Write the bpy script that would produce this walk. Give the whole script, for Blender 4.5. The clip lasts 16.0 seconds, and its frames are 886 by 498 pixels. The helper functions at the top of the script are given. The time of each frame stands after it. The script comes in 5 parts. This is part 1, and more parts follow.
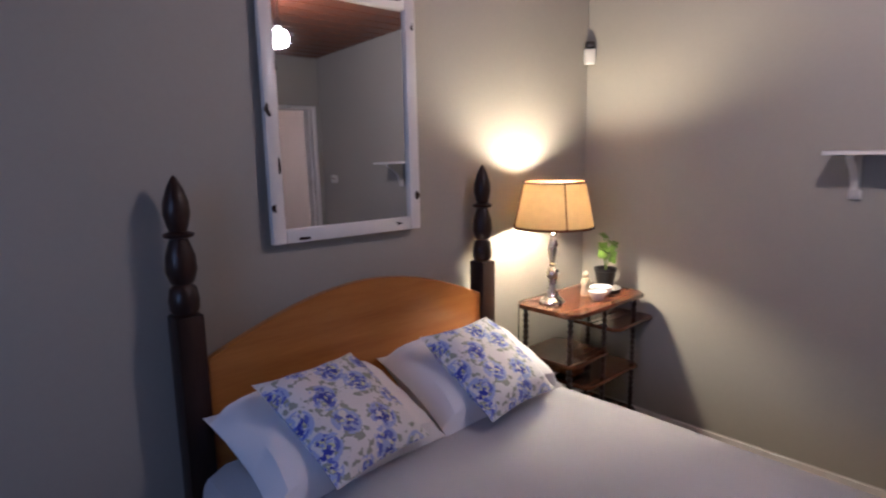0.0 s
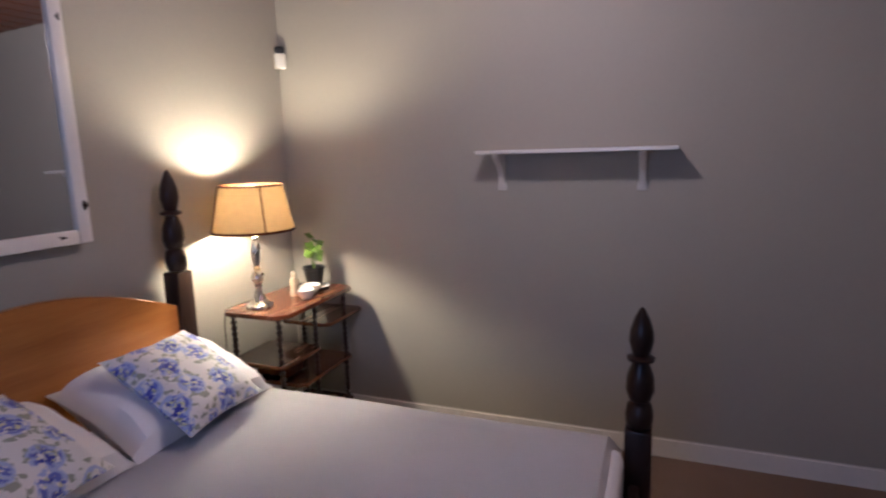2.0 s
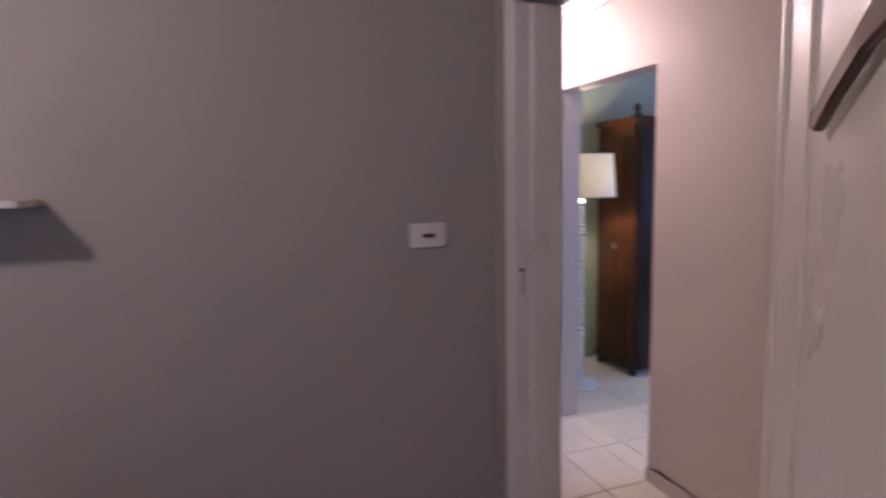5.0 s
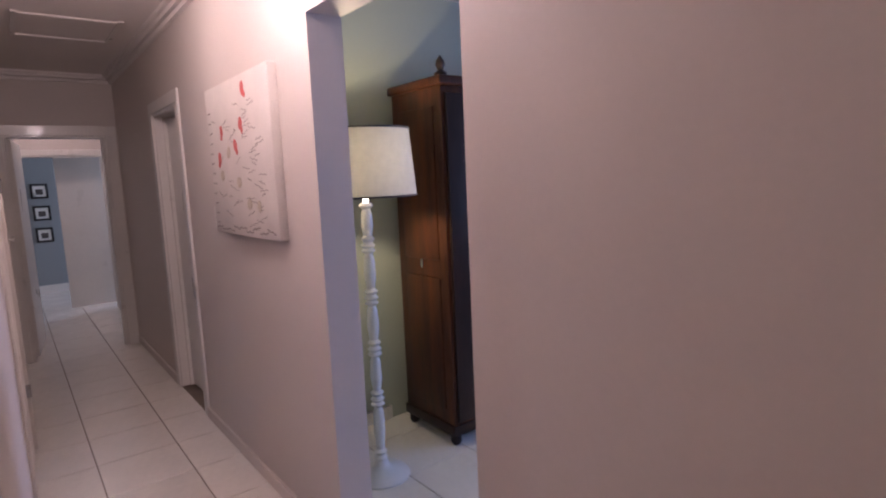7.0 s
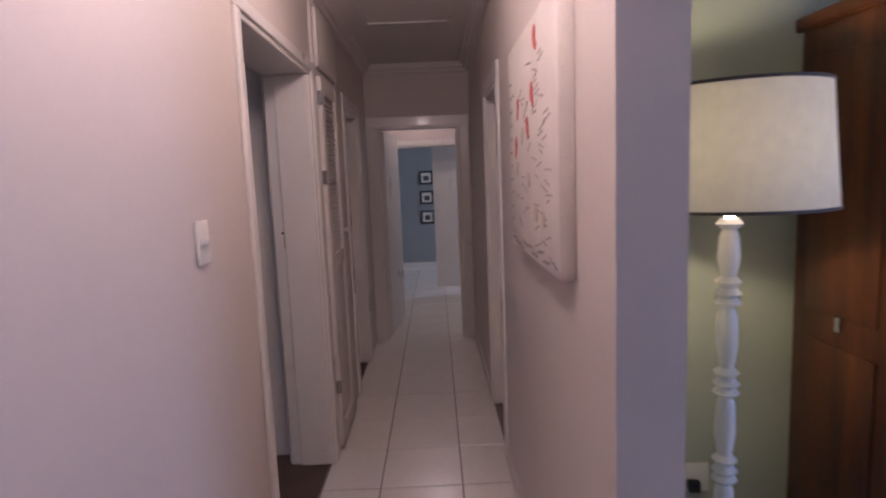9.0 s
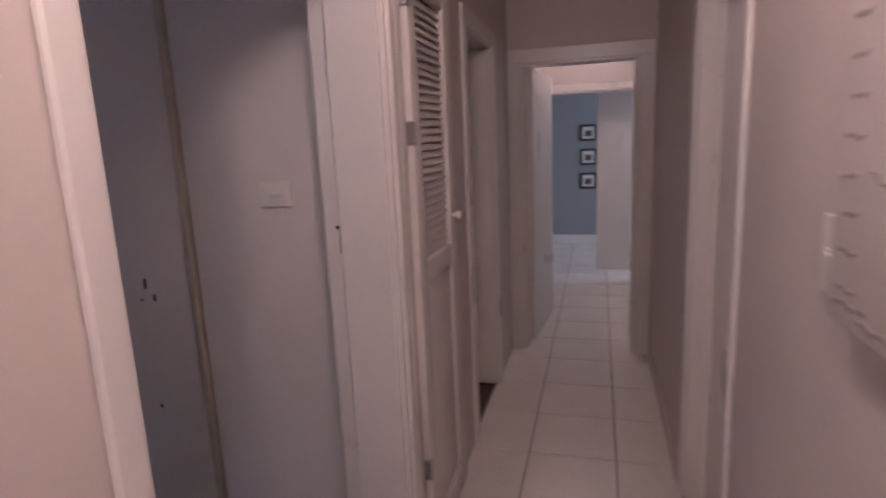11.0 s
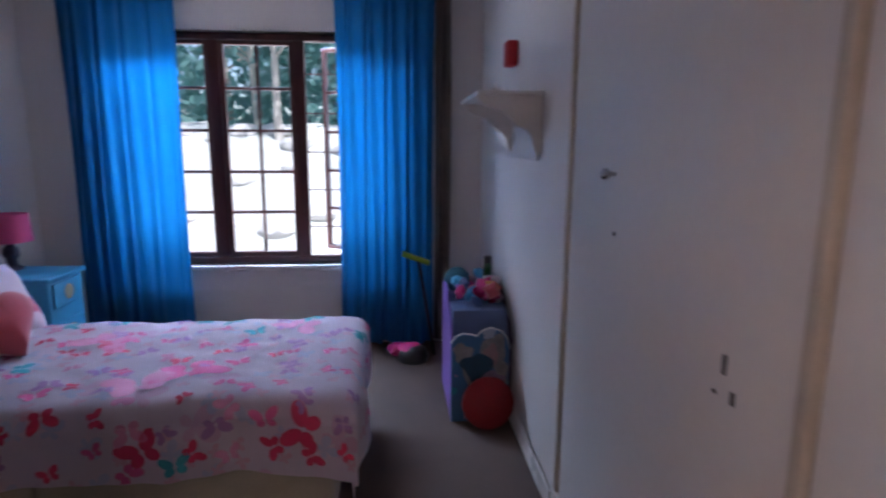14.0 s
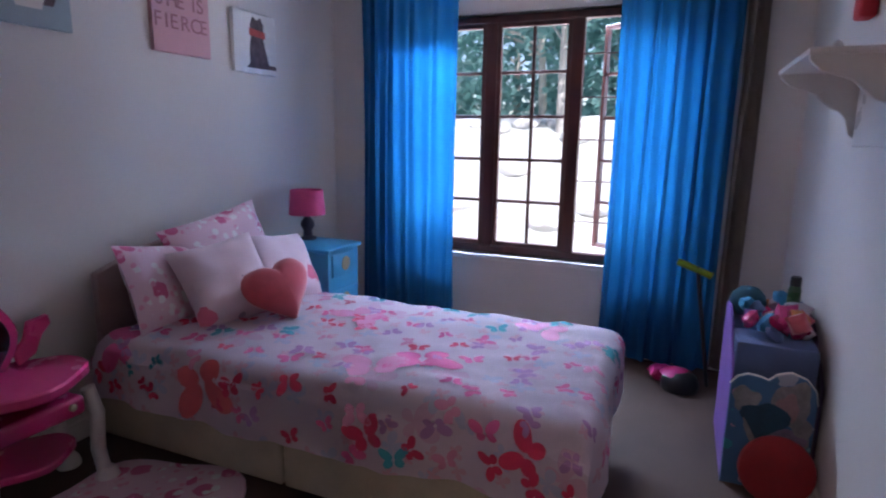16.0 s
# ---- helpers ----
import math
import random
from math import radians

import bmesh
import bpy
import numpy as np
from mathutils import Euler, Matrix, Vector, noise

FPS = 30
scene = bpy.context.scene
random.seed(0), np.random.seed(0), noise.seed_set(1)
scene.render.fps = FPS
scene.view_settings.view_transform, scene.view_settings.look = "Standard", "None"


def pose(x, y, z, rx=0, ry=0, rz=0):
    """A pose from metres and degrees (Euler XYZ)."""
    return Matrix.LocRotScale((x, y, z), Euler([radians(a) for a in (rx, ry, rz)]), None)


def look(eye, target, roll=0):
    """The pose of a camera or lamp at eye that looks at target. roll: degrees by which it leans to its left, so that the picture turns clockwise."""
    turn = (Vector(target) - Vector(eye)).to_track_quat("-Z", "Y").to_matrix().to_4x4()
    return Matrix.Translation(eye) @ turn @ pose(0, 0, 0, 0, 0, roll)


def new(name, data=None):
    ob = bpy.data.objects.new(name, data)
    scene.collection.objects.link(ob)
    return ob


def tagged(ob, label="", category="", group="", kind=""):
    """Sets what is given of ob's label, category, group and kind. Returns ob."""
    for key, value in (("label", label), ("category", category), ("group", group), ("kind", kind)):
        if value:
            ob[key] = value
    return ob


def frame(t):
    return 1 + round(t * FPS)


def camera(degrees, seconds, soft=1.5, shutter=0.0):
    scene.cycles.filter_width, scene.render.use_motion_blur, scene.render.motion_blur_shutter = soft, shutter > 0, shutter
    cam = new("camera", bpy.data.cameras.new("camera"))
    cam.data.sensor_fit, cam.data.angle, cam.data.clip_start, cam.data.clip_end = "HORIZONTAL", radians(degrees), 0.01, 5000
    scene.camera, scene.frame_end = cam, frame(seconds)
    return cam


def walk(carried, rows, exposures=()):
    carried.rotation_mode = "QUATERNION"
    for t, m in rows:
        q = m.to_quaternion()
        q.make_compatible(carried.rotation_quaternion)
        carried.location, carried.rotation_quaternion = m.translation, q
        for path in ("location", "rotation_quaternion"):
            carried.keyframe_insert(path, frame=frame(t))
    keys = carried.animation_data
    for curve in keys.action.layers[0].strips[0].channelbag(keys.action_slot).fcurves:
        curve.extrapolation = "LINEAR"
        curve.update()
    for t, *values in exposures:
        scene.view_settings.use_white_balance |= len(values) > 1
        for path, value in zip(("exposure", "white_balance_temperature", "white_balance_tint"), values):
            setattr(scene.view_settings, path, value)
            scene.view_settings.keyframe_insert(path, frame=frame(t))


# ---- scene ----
cam = camera(75.7, 16.0, 2.1, 0.5)
PATH = [
    (0, (-0.217, 0.002, 1.551), (1.116, 1.455, 1.219), -0.8),
    (0.5, (-0.226, -0.053, 1.559), (1.241, 1.264, 1.223), -0.7),
    (1, (-0.201, -0.128, 1.533), (1.417, 1.003, 1.211), -1.3),
    (1.5, (-0.199, -0.144, 1.539), (1.549, 0.770, 1.209), -1.3),
    (2, (-0.175, -0.183, 1.537), (1.661, 0.536, 1.202), -1.6),
    (2.5, (-0.166, -0.207, 1.547), (1.741, 0.285, 1.199), -1.9),
    (3, (-0.086, -0.249, 1.571), (1.865, 0.009, 1.210), -2.0),
    (3.5, (0.102, -0.317, 1.593), (2.074, -0.245, 1.269), -2.1),
    (4, (0.367, -0.369, 1.575), (2.355, -0.446, 1.370), -2.3),
    (4.5, (0.719, -0.505, 1.572), (2.688, -0.788, 1.364), -1.6),
    (5, (1.049, -0.664, 1.558), (2.913, -1.350, 1.327), -1.1),
    (5.2, (1.174, -0.744, 1.552), (2.949, -1.636, 1.316), -1.0),
    (6.2, (1.780, -1.270, 1.530), (3.330, -2.510, 1.280), -2.2),
    (7.3, (2.401, -1.842, 1.517), (4.025, -2.978, 1.245), -3.2),
    (7.5, (2.511, -1.928, 1.518), (4.231, -2.914, 1.252), -3.3),
    (8, (2.724, -2.090, 1.521), (4.608, -2.712, 1.271), -3.1),
    (8.5, (2.897, -2.207, 1.534), (4.869, -2.432, 1.290), -2.7),
    (8.7, (2.958, -2.243, 1.541), (4.939, -2.371, 1.300), -2.5),
    (9.8, (3.680, -2.300, 1.548), (5.640, -2.130, 1.220), -2.6),
    (11, (4.458, -2.261, 1.545), (6.351, -1.738, 1.166), -2.6),
    (11.5, (4.762, -2.190, 1.560), (6.500, -1.283, 1.194), -2.2),
    (12, (4.992, -2.150, 1.512), (6.492, -0.878, 1.158), -1.9),
    (12.5, (5.212, -2.035, 1.493), (6.471, -0.530, 1.153), -1.2),
    (13, (5.415, -1.915, 1.500), (6.324, -0.170, 1.147), -0.8),
    (13.5, (5.532, -1.780, 1.454), (6.061, 0.116, 1.101), -0.3),
    (14, (5.580, -1.575, 1.463), (5.748, 0.386, 1.105), 0.3),
    (14.5, (5.551, -1.467, 1.449), (5.429, 0.496, 1.083), 0.7),
    (15, (5.517, -1.351, 1.424), (5.144, 0.578, 1.051), 1.0),
    (15.5, (5.558, -1.263, 1.432), (4.965, 0.607, 1.042), 1.1),
    (16, (5.617, -1.216, 1.409), (4.862, 0.596, 1.026), 0.9),
]
walk(cam, [(t, look(eye, target, roll)) for t, eye, target, roll in PATH], [(0.0, 0.13, 5450, 18), (3.0, 0.16, 5500, 19), (5.2, 0.3, 5900, 24), (7.3, -0.05, 5900, 26), (8.7, -0.25, 5900, 25), (11.0, 0.1, 6000, 28), (12.0, 0.62, 5950, 26), (12.5, 0.62, 5850, 24), (13.5, 0.45, 5600, 16), (14.5, 0.97, 5900, 20), (16.0, 0.95, 5950, 21)])

# ---- world, sun and lamps ----
world = bpy.data.worlds.new("sky_world")
scene.world = world
world.use_nodes = True
sky = world.node_tree.nodes.new("ShaderNodeTexSky")
sky.sky_type, sky.sun_disc = "NISHITA", False
sky.sun_elevation, sky.sun_rotation = radians(53), radians(145)
world.node_tree.nodes["Background"].inputs[1].default_value = 0.12
world.node_tree.links.new(sky.outputs[0], world.node_tree.nodes["Background"].inputs[0])


def lamp(name, kind, m, energy, color, **extra):
    data = bpy.data.lights.new(name, kind)
    data.energy, data.color = energy, color
    if kind == "AREA":
        data.shape, data.size, data.size_y = "RECTANGLE", extra["size"][0], extra["size"][1]
    elif kind == "SUN":
        data.angle = radians(extra["angle"])
    else:
        data.shadow_soft_size = extra["radius"]
    ob = new(name, data)
    ob.matrix_world = m
    return ob


lamp("sun", "SUN", look((0, 0, 0), (-0.35, 0.5, -0.8)), 5.0, (1.0, 0.98, 0.94), angle=0.6)
lamp("child_window_daylight", "AREA", look((4.4, 3.5, 2.95), (5.0, 0.6, 0.85)), 290, (0.62, 0.78, 1.0), size=(2.4, 1.0))
# Extra lamp outside, out of view, added to brighten the child's west wall.
lamp("side_sky_fill", "AREA", look((6.7, 3.5, 1.7), (3.2, 1.6, 1.3)), 15, (0.62, 0.78, 1.0), size=(1.4, 1.6))
# Unseen lamp below the sill, added as bounce from the sunlit bank.
lamp("bank_bounce_fill", "AREA", look((4.6, 3.25, 0.2), (4.8, 0.6, 2.5)), 75, (0.86, 0.9, 1.0), size=(2.2, 0.5))
lamp("bedroom_window_daylight", "AREA", look((-2.08, 0.45, 1.6), (0.9, 0.75, 0.2)), 15, (0.42, 0.58, 1.0), size=(1.1, 1.15))
lamp("bedroom_ceiling_bulb", "POINT", pose(1.48, 0.35, 2.31), 27, (1.0, 0.84, 0.78), radius=0.06)
lamp("lounge_window_daylight", "AREA", look((2.5, -6.28, 1.5), (4.0, -2.6, 1.0)), 56, (0.38, 0.55, 1.0), size=(1.5, 1.2))
lamp("far_room_daylight", "AREA", look((11.0, -4.3, 1.6), (11.0, -1.6, 0.9)), 30, (0.75, 0.86, 1.0), size=(1.3, 1.2))
lamp("bedside_bulb", "POINT", pose(2.075, 1.692, 1.305), 55, (1.0, 0.84, 0.54), radius=0.045)
lamp("hall_bulb", "POINT", pose(4.15, -2.16, 2.36), 23, (1.0, 0.8, 0.72), radius=0.08)
# Next two are unseen fill lamps, added to brighten the hall and lobby.
lamp("hall_fill_middle", "POINT", pose(5.15, -2.14, 2.36), 8, (1.0, 0.78, 0.68), radius=0.08)
lamp("lobby_fill", "POINT", pose(9.6, -2.2, 2.42), 12, (1.0, 0.8, 0.72), radius=0.08)
lamp("floor_lamp_bulb", "POINT", pose(4.65, -3.08, 1.60), 20, (1.0, 0.84, 0.52), radius=0.03)

# ---- materials ----


def mat(name, color, rough=0.6, vary=0.12, scale=6.0, bump=0.1, grain=90.0, metal=0.0, tint=None, stretch=(1, 1, 1), trans=0.0, spec=0.5, coat=0.0, sheen=0.0):
    """A paint, wood, cloth or metal with large stains and fine grain."""
    m = bpy.data.materials.new(name)
    m.use_nodes = True
    n, l = m.node_tree.nodes, m.node_tree.links
    b = n["Principled BSDF"]
    co = n.new("ShaderNodeTexCoord")
    mp = n.new("ShaderNodeMapping")
    mp.inputs["Scale"].default_value = stretch
    l.new(co.outputs["Object"], mp.inputs[0])
    big, small = n.new("ShaderNodeTexNoise"), n.new("ShaderNodeTexNoise")
    big.inputs["Scale"].default_value, big.inputs["Detail"].default_value = scale, 5
    small.inputs["Scale"].default_value, small.inputs["Detail"].default_value = grain, 3
    l.new(mp.outputs[0], big.inputs["Vector"])
    l.new(mp.outputs[0], small.inputs["Vector"])
    ramp = n.new("ShaderNodeValToRGB")
    dark = tint or tuple(c * (1 - 2.2 * vary) for c in color)
    ramp.color_ramp.elements[0].position, ramp.color_ramp.elements[1].position = 0.3, 0.68
    ramp.color_ramp.elements[0].color = (*dark, 1)
    ramp.color_ramp.elements[1].color = (*color, 1)
    mixf = n.new("ShaderNodeMath")
    mixf.operation = "MULTIPLY_ADD"
    l.new(small.outputs[0], mixf.inputs[0])
    mixf.inputs[1].default_value = 0.3
    add = n.new("ShaderNodeMath")
    add.operation = "MULTIPLY"
    l.new(big.outputs[0], add.inputs[0])
    add.inputs[1].default_value = 0.7
    l.new(add.outputs[0], mixf.inputs[2])
    l.new(mixf.outputs[0], ramp.inputs[0])
    l.new(ramp.outputs[0], b.inputs["Base Color"])
    rr = n.new("ShaderNodeMapRange")
    rr.inputs["To Min"].default_value, rr.inputs["To Max"].default_value = max(0.02, rough - 0.1), min(1, rough + 0.1)
    l.new(big.outputs[0], rr.inputs[0])
    l.new(rr.outputs[0], b.inputs["Roughness"])
    b.inputs["Metallic"].default_value = metal
    b.inputs["Specular IOR Level"].default_value = spec
    b.inputs["Coat Weight"].default_value = coat
    b.inputs["Sheen Weight"].default_value = sheen
    b.inputs["Transmission Weight"].default_value = trans
    if bump:
        bp = n.new("ShaderNodeBump")
        bp.inputs["Strength"].default_value, bp.inputs["Distance"].default_value = bump, 0.004
        l.new(mixf.outputs[0], bp.inputs["Height"])
        l.new(bp.outputs[0], b.inputs["Normal"])
    return m


def wood(name, dark, light, rough=0.35, axis=0, coat=0.15):
    """Stained timber with long grain along one axis."""
    stretch = [9.0, 9.0, 9.0]
    stretch[axis] = 0.8
    return mat(name, light, rough, 0.1, 1.6, 0.12, 14, tint=dark, stretch=tuple(stretch), coat=coat, spec=0.28)


def cloth_print(name, ground, spots, scale, cover, winged=False):
    """Cloth with a printed pattern: round-edged motifs of several colours on a plain ground."""
    m = mat(name, ground, 0.85, 0.04, 5, 0.25, 240, sheen=0.2)
    n, l = m.node_tree.nodes, m.node_tree.links
    b = n["Principled BSDF"]
    base = b.inputs["Base Color"].links[0].from_socket
    co = n.new("ShaderNodeTexCoord")
    for i, (color, size, keep) in enumerate(spots):
        mp = n.new("ShaderNodeMapping")
        mp.inputs["Location"].default_value = (i * 3.7, i * 1.9, 0 if winged else i * 2.3)
        l.new(co.outputs["UV" if winged else "Object"], mp.inputs[0])
        wob = n.new("ShaderNodeTexNoise")
        wob.inputs["Scale"].default_value = scale * size * 2.2
        l.new(mp.outputs[0], wob.inputs["Vector"])
        mixv = n.new("ShaderNodeVectorMath")
        mixv.operation = "MULTIPLY_ADD"
        l.new(wob.outputs["Color"], mixv.inputs[0])
        mixv.inputs[1].default_value = (cover / (scale * size),) * 3
        l.new(mp.outputs[0], mixv.inputs[2])
        v = n.new("ShaderNodeTexVoronoi")
        v.inputs["Scale"].default_value = scale * size
        l.new(mixv.outputs[0], v.inputs["Vector"])
        near = n.new("ShaderNodeMath")
        near.operation = "LESS_THAN"
        l.new(v.outputs["Distance"], near.inputs[0])
        near.inputs[1].default_value = 0.36
        if winged:
            v.voronoi_dimensions = "2D"
            v.inputs["Randomness"].default_value = 0.75
            off = n.new("ShaderNodeVectorMath")
            off.operation = "SUBTRACT"
            l.new(mp.outputs[0], off.inputs[0])
            l.new(v.outputs["Position"], off.inputs[1])
            l.new(mp.outputs[0], v.inputs["Vector"])
            sp = n.new("ShaderNodeSeparateXYZ")
            l.new(off.outputs[0], sp.inputs[0])
            steps = [("ARCTAN2", sp.outputs[1], sp.outputs[0]), ("ADD", None, None), ("SINE", None, None), ("ABSOLUTE", None, None), ("POWER", None, 0.7), ("MULTIPLY", None, 0.4 / (scale * size))]
            spin = n.new("ShaderNodeSeparateColor")
            l.new(v.outputs["Color"], spin.inputs[0])
            turn = n.new("ShaderNodeMath")
            turn.operation = "MULTIPLY"
            l.new(spin.outputs[1], turn.inputs[0])
            turn.inputs[1].default_value = 2.2
            last = None
            for op, a, c in steps:
                nd = n.new("ShaderNodeMath")
                nd.operation = op
                l.new(a if a is not None else last, nd.inputs[0])
                if op == "ADD":
                    l.new(turn.outputs[0], nd.inputs[1])
                    twice = n.new("ShaderNodeMath")
                    twice.operation = "MULTIPLY"
                    l.new(nd.outputs[0], twice.inputs[0])
                    twice.inputs[1].default_value = 2.0
                    last = twice.outputs[0]
                    lean = n.new("ShaderNodeMath")
                    lean.operation = "SINE"
                    l.new(nd.outputs[0], lean.inputs[0])
                    grow = n.new("ShaderNodeMath")
                    grow.operation = "MULTIPLY_ADD"
                    l.new(lean.outputs[0], grow.inputs[0])
                    grow.inputs[1].default_value, grow.inputs[2].default_value = 0.3, 0.85
                    continue
                if op == "ARCTAN2":
                    l.new(c, nd.inputs[1])
                elif c is not None:
                    nd.inputs[1].default_value = c
                last = nd.outputs[0]
            ln = n.new("ShaderNodeVectorMath")
            ln.operation = "LENGTH"
            l.new(off.outputs[0], ln.inputs[0])
            l.new(ln.outputs["Value"], near.inputs[0])
            wing = n.new("ShaderNodeMath")
            wing.operation = "MULTIPLY"
            l.new(last, wing.inputs[0])
            l.new(grow.outputs[0], wing.inputs[1])
            l.new(wing.outputs[0], near.inputs[1])
        pick = n.new("ShaderNodeSeparateColor")
        l.new(v.outputs["Color"], pick.inputs[0])
        some = n.new("ShaderNodeMath")
        some.operation = "LESS_THAN"
        l.new(pick.outputs[0], some.inputs[0])
        some.inputs[1].default_value = keep
        both = n.new("ShaderNodeMath")
        both.operation = "MULTIPLY"
        l.new(near.outputs[0], both.inputs[0])
        l.new(some.outputs[0], both.inputs[1])
        mx = n.new("ShaderNodeMix")
        mx.data_type = "RGBA"
        l.new(both.outputs[0], mx.inputs[0])
        l.new(base, mx.inputs[6])
        mx.inputs[7].default_value = (*color, 1)
        base = mx.outputs[2]
    l.new(base, b.inputs["Base Color"])
    return m


def rose_print(name, ground):
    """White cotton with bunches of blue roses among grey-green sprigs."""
    m = mat(name, ground, 0.85, 0.04, 5, 0.25, 240, sheen=0.2)
    n, l = m.node_tree.nodes, m.node_tree.links
    b = n["Principled BSDF"]
    base = b.inputs["Base Color"].links[0].from_socket
    co = n.new("ShaderNodeTexCoord")
    v = n.new("ShaderNodeTexVoronoi")
    v.voronoi_dimensions = "2D"
    v.inputs["Scale"].default_value, v.inputs["Randomness"].default_value = 8.5, 0.7
    l.new(co.outputs["Object"], v.inputs["Vector"])
    for fine, reach, least, color in ((42, 0.62, 0.56, (0.30, 0.32, 0.27)), (36, 0.42, 0.47, (0.36, 0.42, 0.66)), (48, 0.34, 0.52, (0.12, 0.15, 0.52)), (60, 0.24, 0.53, (0.04, 0.05, 0.34)), (70, 0.25, 0.60, (0.62, 0.62, 0.36))):
        ns = n.new("ShaderNodeTexNoise")
        ns.inputs["Scale"].default_value, ns.inputs["Detail"].default_value = fine, 1.5
        l.new(co.outputs["Object"], ns.inputs["Vector"])
        inside, blot, both = [n.new("ShaderNodeMath") for _ in range(3)]
        inside.operation, blot.operation, both.operation = "LESS_THAN", "GREATER_THAN", "MULTIPLY"
        l.new(v.outputs["Distance"], inside.inputs[0])
        inside.inputs[1].default_value = reach
        l.new(ns.outputs[0], blot.inputs[0])
        blot.inputs[1].default_value = least
        l.new(inside.outputs[0], both.inputs[0])
        l.new(blot.outputs[0], both.inputs[1])
        mx = n.new("ShaderNodeMix")
        mx.data_type = "RGBA"
        l.new(both.outputs[0], mx.inputs[0])
        l.new(base, mx.inputs[6])
        mx.inputs[7].default_value = (*color, 1)
        base = mx.outputs[2]
    l.new(base, b.inputs["Base Color"])
    return m


def glow(name, color, strength, base=(0.8, 0.75, 0.6)):
    m = mat(name, base, 0.8, 0.05, 20, 0.1, 200)
    b = m.node_tree.nodes["Principled BSDF"]
    b.inputs["Emission Color"].default_value = (*color, 1)
    b.inputs["Emission Strength"].default_value = strength
    return m


def shade_cloth(name, color, through_color, amount):
    """Lampshade cloth that lets part of the bulb's light through."""
    m = mat(name, color, 0.9, 0.06, 30, 0.2, 300)
    n, l = m.node_tree.nodes, m.node_tree.links
    b = n["Principled BSDF"]
    tr = n.new("ShaderNodeBsdfTranslucent")
    tr.inputs[0].default_value = (*through_color, 1)
    mx = n.new("ShaderNodeMixShader")
    mx.inputs[0].default_value = amount
    out = n["Material Output"]
    l.new(b.outputs[0], mx.inputs[1])
    l.new(tr.outputs[0], mx.inputs[2])
    l.new(mx.outputs[0], out.inputs[0])
    return m


def glass_mat(name):
    m = bpy.data.materials.new(name)
    m.use_nodes = True
    b = m.node_tree.nodes["Principled BSDF"]
    b.inputs["Transmission Weight"].default_value = 1.0
    b.inputs["Roughness"].default_value = 0.01
    b.inputs["IOR"].default_value = 1.1
    return m


GREY = mat("taupe_wall_paint", (0.36, 0.33, 0.28), 0.62, 0.035, 1.3, 0.12, 60)
HALLP = mat("beige_wall_paint", (0.60, 0.53, 0.48), 0.5, 0.03, 1.2, 0.1, 60)
KIDP = mat("pale_wall_paint", (0.68, 0.63, 0.58), 0.55, 0.03, 1.2, 0.1, 60)
GREEN = mat("sage_wall_paint", (0.40, 0.42, 0.33), 0.6, 0.03, 1.2, 0.1, 60)
BLUEP = mat("grey_blue_wall_paint", (0.27, 0.29, 0.30), 0.6, 0.03, 1.2, 0.1, 60)
WHITE = mat("white_gloss_paint", (0.74, 0.70, 0.65), 0.3, 0.04, 3, 0.12, 40, coat=0.2)
CREAM = mat("cream_cupboard_paint", (0.66, 0.61, 0.56), 0.5, 0.04, 2, 0.12, 30, coat=0.05)
CEILP = mat("white_ceiling_paint", (0.72, 0.67, 0.63), 0.8, 0.03, 2, 0.05, 60)
PLASTIC = mat("white_plastic", (0.72, 0.68, 0.6), 0.35, 0.03, 10, 0.0, 60)
TILE = mat("cream_floor_tile", (0.76, 0.71, 0.64), 0.22, 0.06, 3, 0.05, 30)
GROUT = mat("brown_grout", (0.22, 0.17, 0.13), 0.9, 0.1, 12, 0.2, 90)
CARPET = mat("brown_carpet", (0.2, 0.125, 0.085), 0.95, 0.14, 2.5, 0.9, 260)
KCARPET = mat("grey_brown_carpet", (0.105, 0.066, 0.048), 0.95, 0.2, 2.5, 0.9, 260)
DARKWOOD = wood("dark_stained_wood", (0.010, 0.005, 0.004), (0.034, 0.015, 0.010), 0.4, 2, 0.08)
MAHOG = wood("red_mahogany_wood", (0.010, 0.003, 0.002), (0.10, 0.030, 0.010), 0.42, 2, 0.1)
MAHOGX = wood("brown_table_wood", (0.045, 0.014, 0.006), (0.16, 0.055, 0.022), 0.25, 0, 0.4)
GOLDWOOD = wood("honey_veneer", (0.3, 0.105, 0.02), (0.43, 0.17, 0.04), 0.35, 0, 0.25)
CEILWOOD = wood("brown_ceiling_boards", (0.09, 0.03, 0.015), (0.2, 0.07, 0.035), 0.4, 1)
DOORWOOD = wood("brown_door_varnish", (0.035, 0.014, 0.008), (0.1, 0.04, 0.022), 0.3, 2, 0.3)
FRAMEWOOD = wood("red_brown_window_paint", (0.04, 0.012, 0.01), (0.11, 0.035, 0.028), 0.35, 2, 0.2)
METAL = mat("chrome_metal", (0.6, 0.6, 0.6), 0.2, 0.06, 10, 0.0, 60, metal=1)
SILVER = mat("brushed_silver", (0.55, 0.53, 0.5), 0.28, 0.1, 25, 0.15, 120, metal=1)
# BLACK also colours the painted shade behind the louvres.
BLACK = mat("black_plastic_and_shade", (0.012, 0.011, 0.011), 0.4, 0.1, 20, 0.0, 60)
SHEET = mat("white_bed_linen", (0.83, 0.8, 0.8), 0.85, 0.03, 4, 0.35, 160, sheen=0.2)
BLUECURT = mat("blue_curtain_cloth", (0.02, 0.2, 0.42), 0.8, 0.12, 4, 0.4, 260, sheen=0.2)
TAUPECURT = mat("taupe_curtain_cloth", (0.25, 0.2, 0.16), 0.85, 0.1, 6, 0.3, 200)
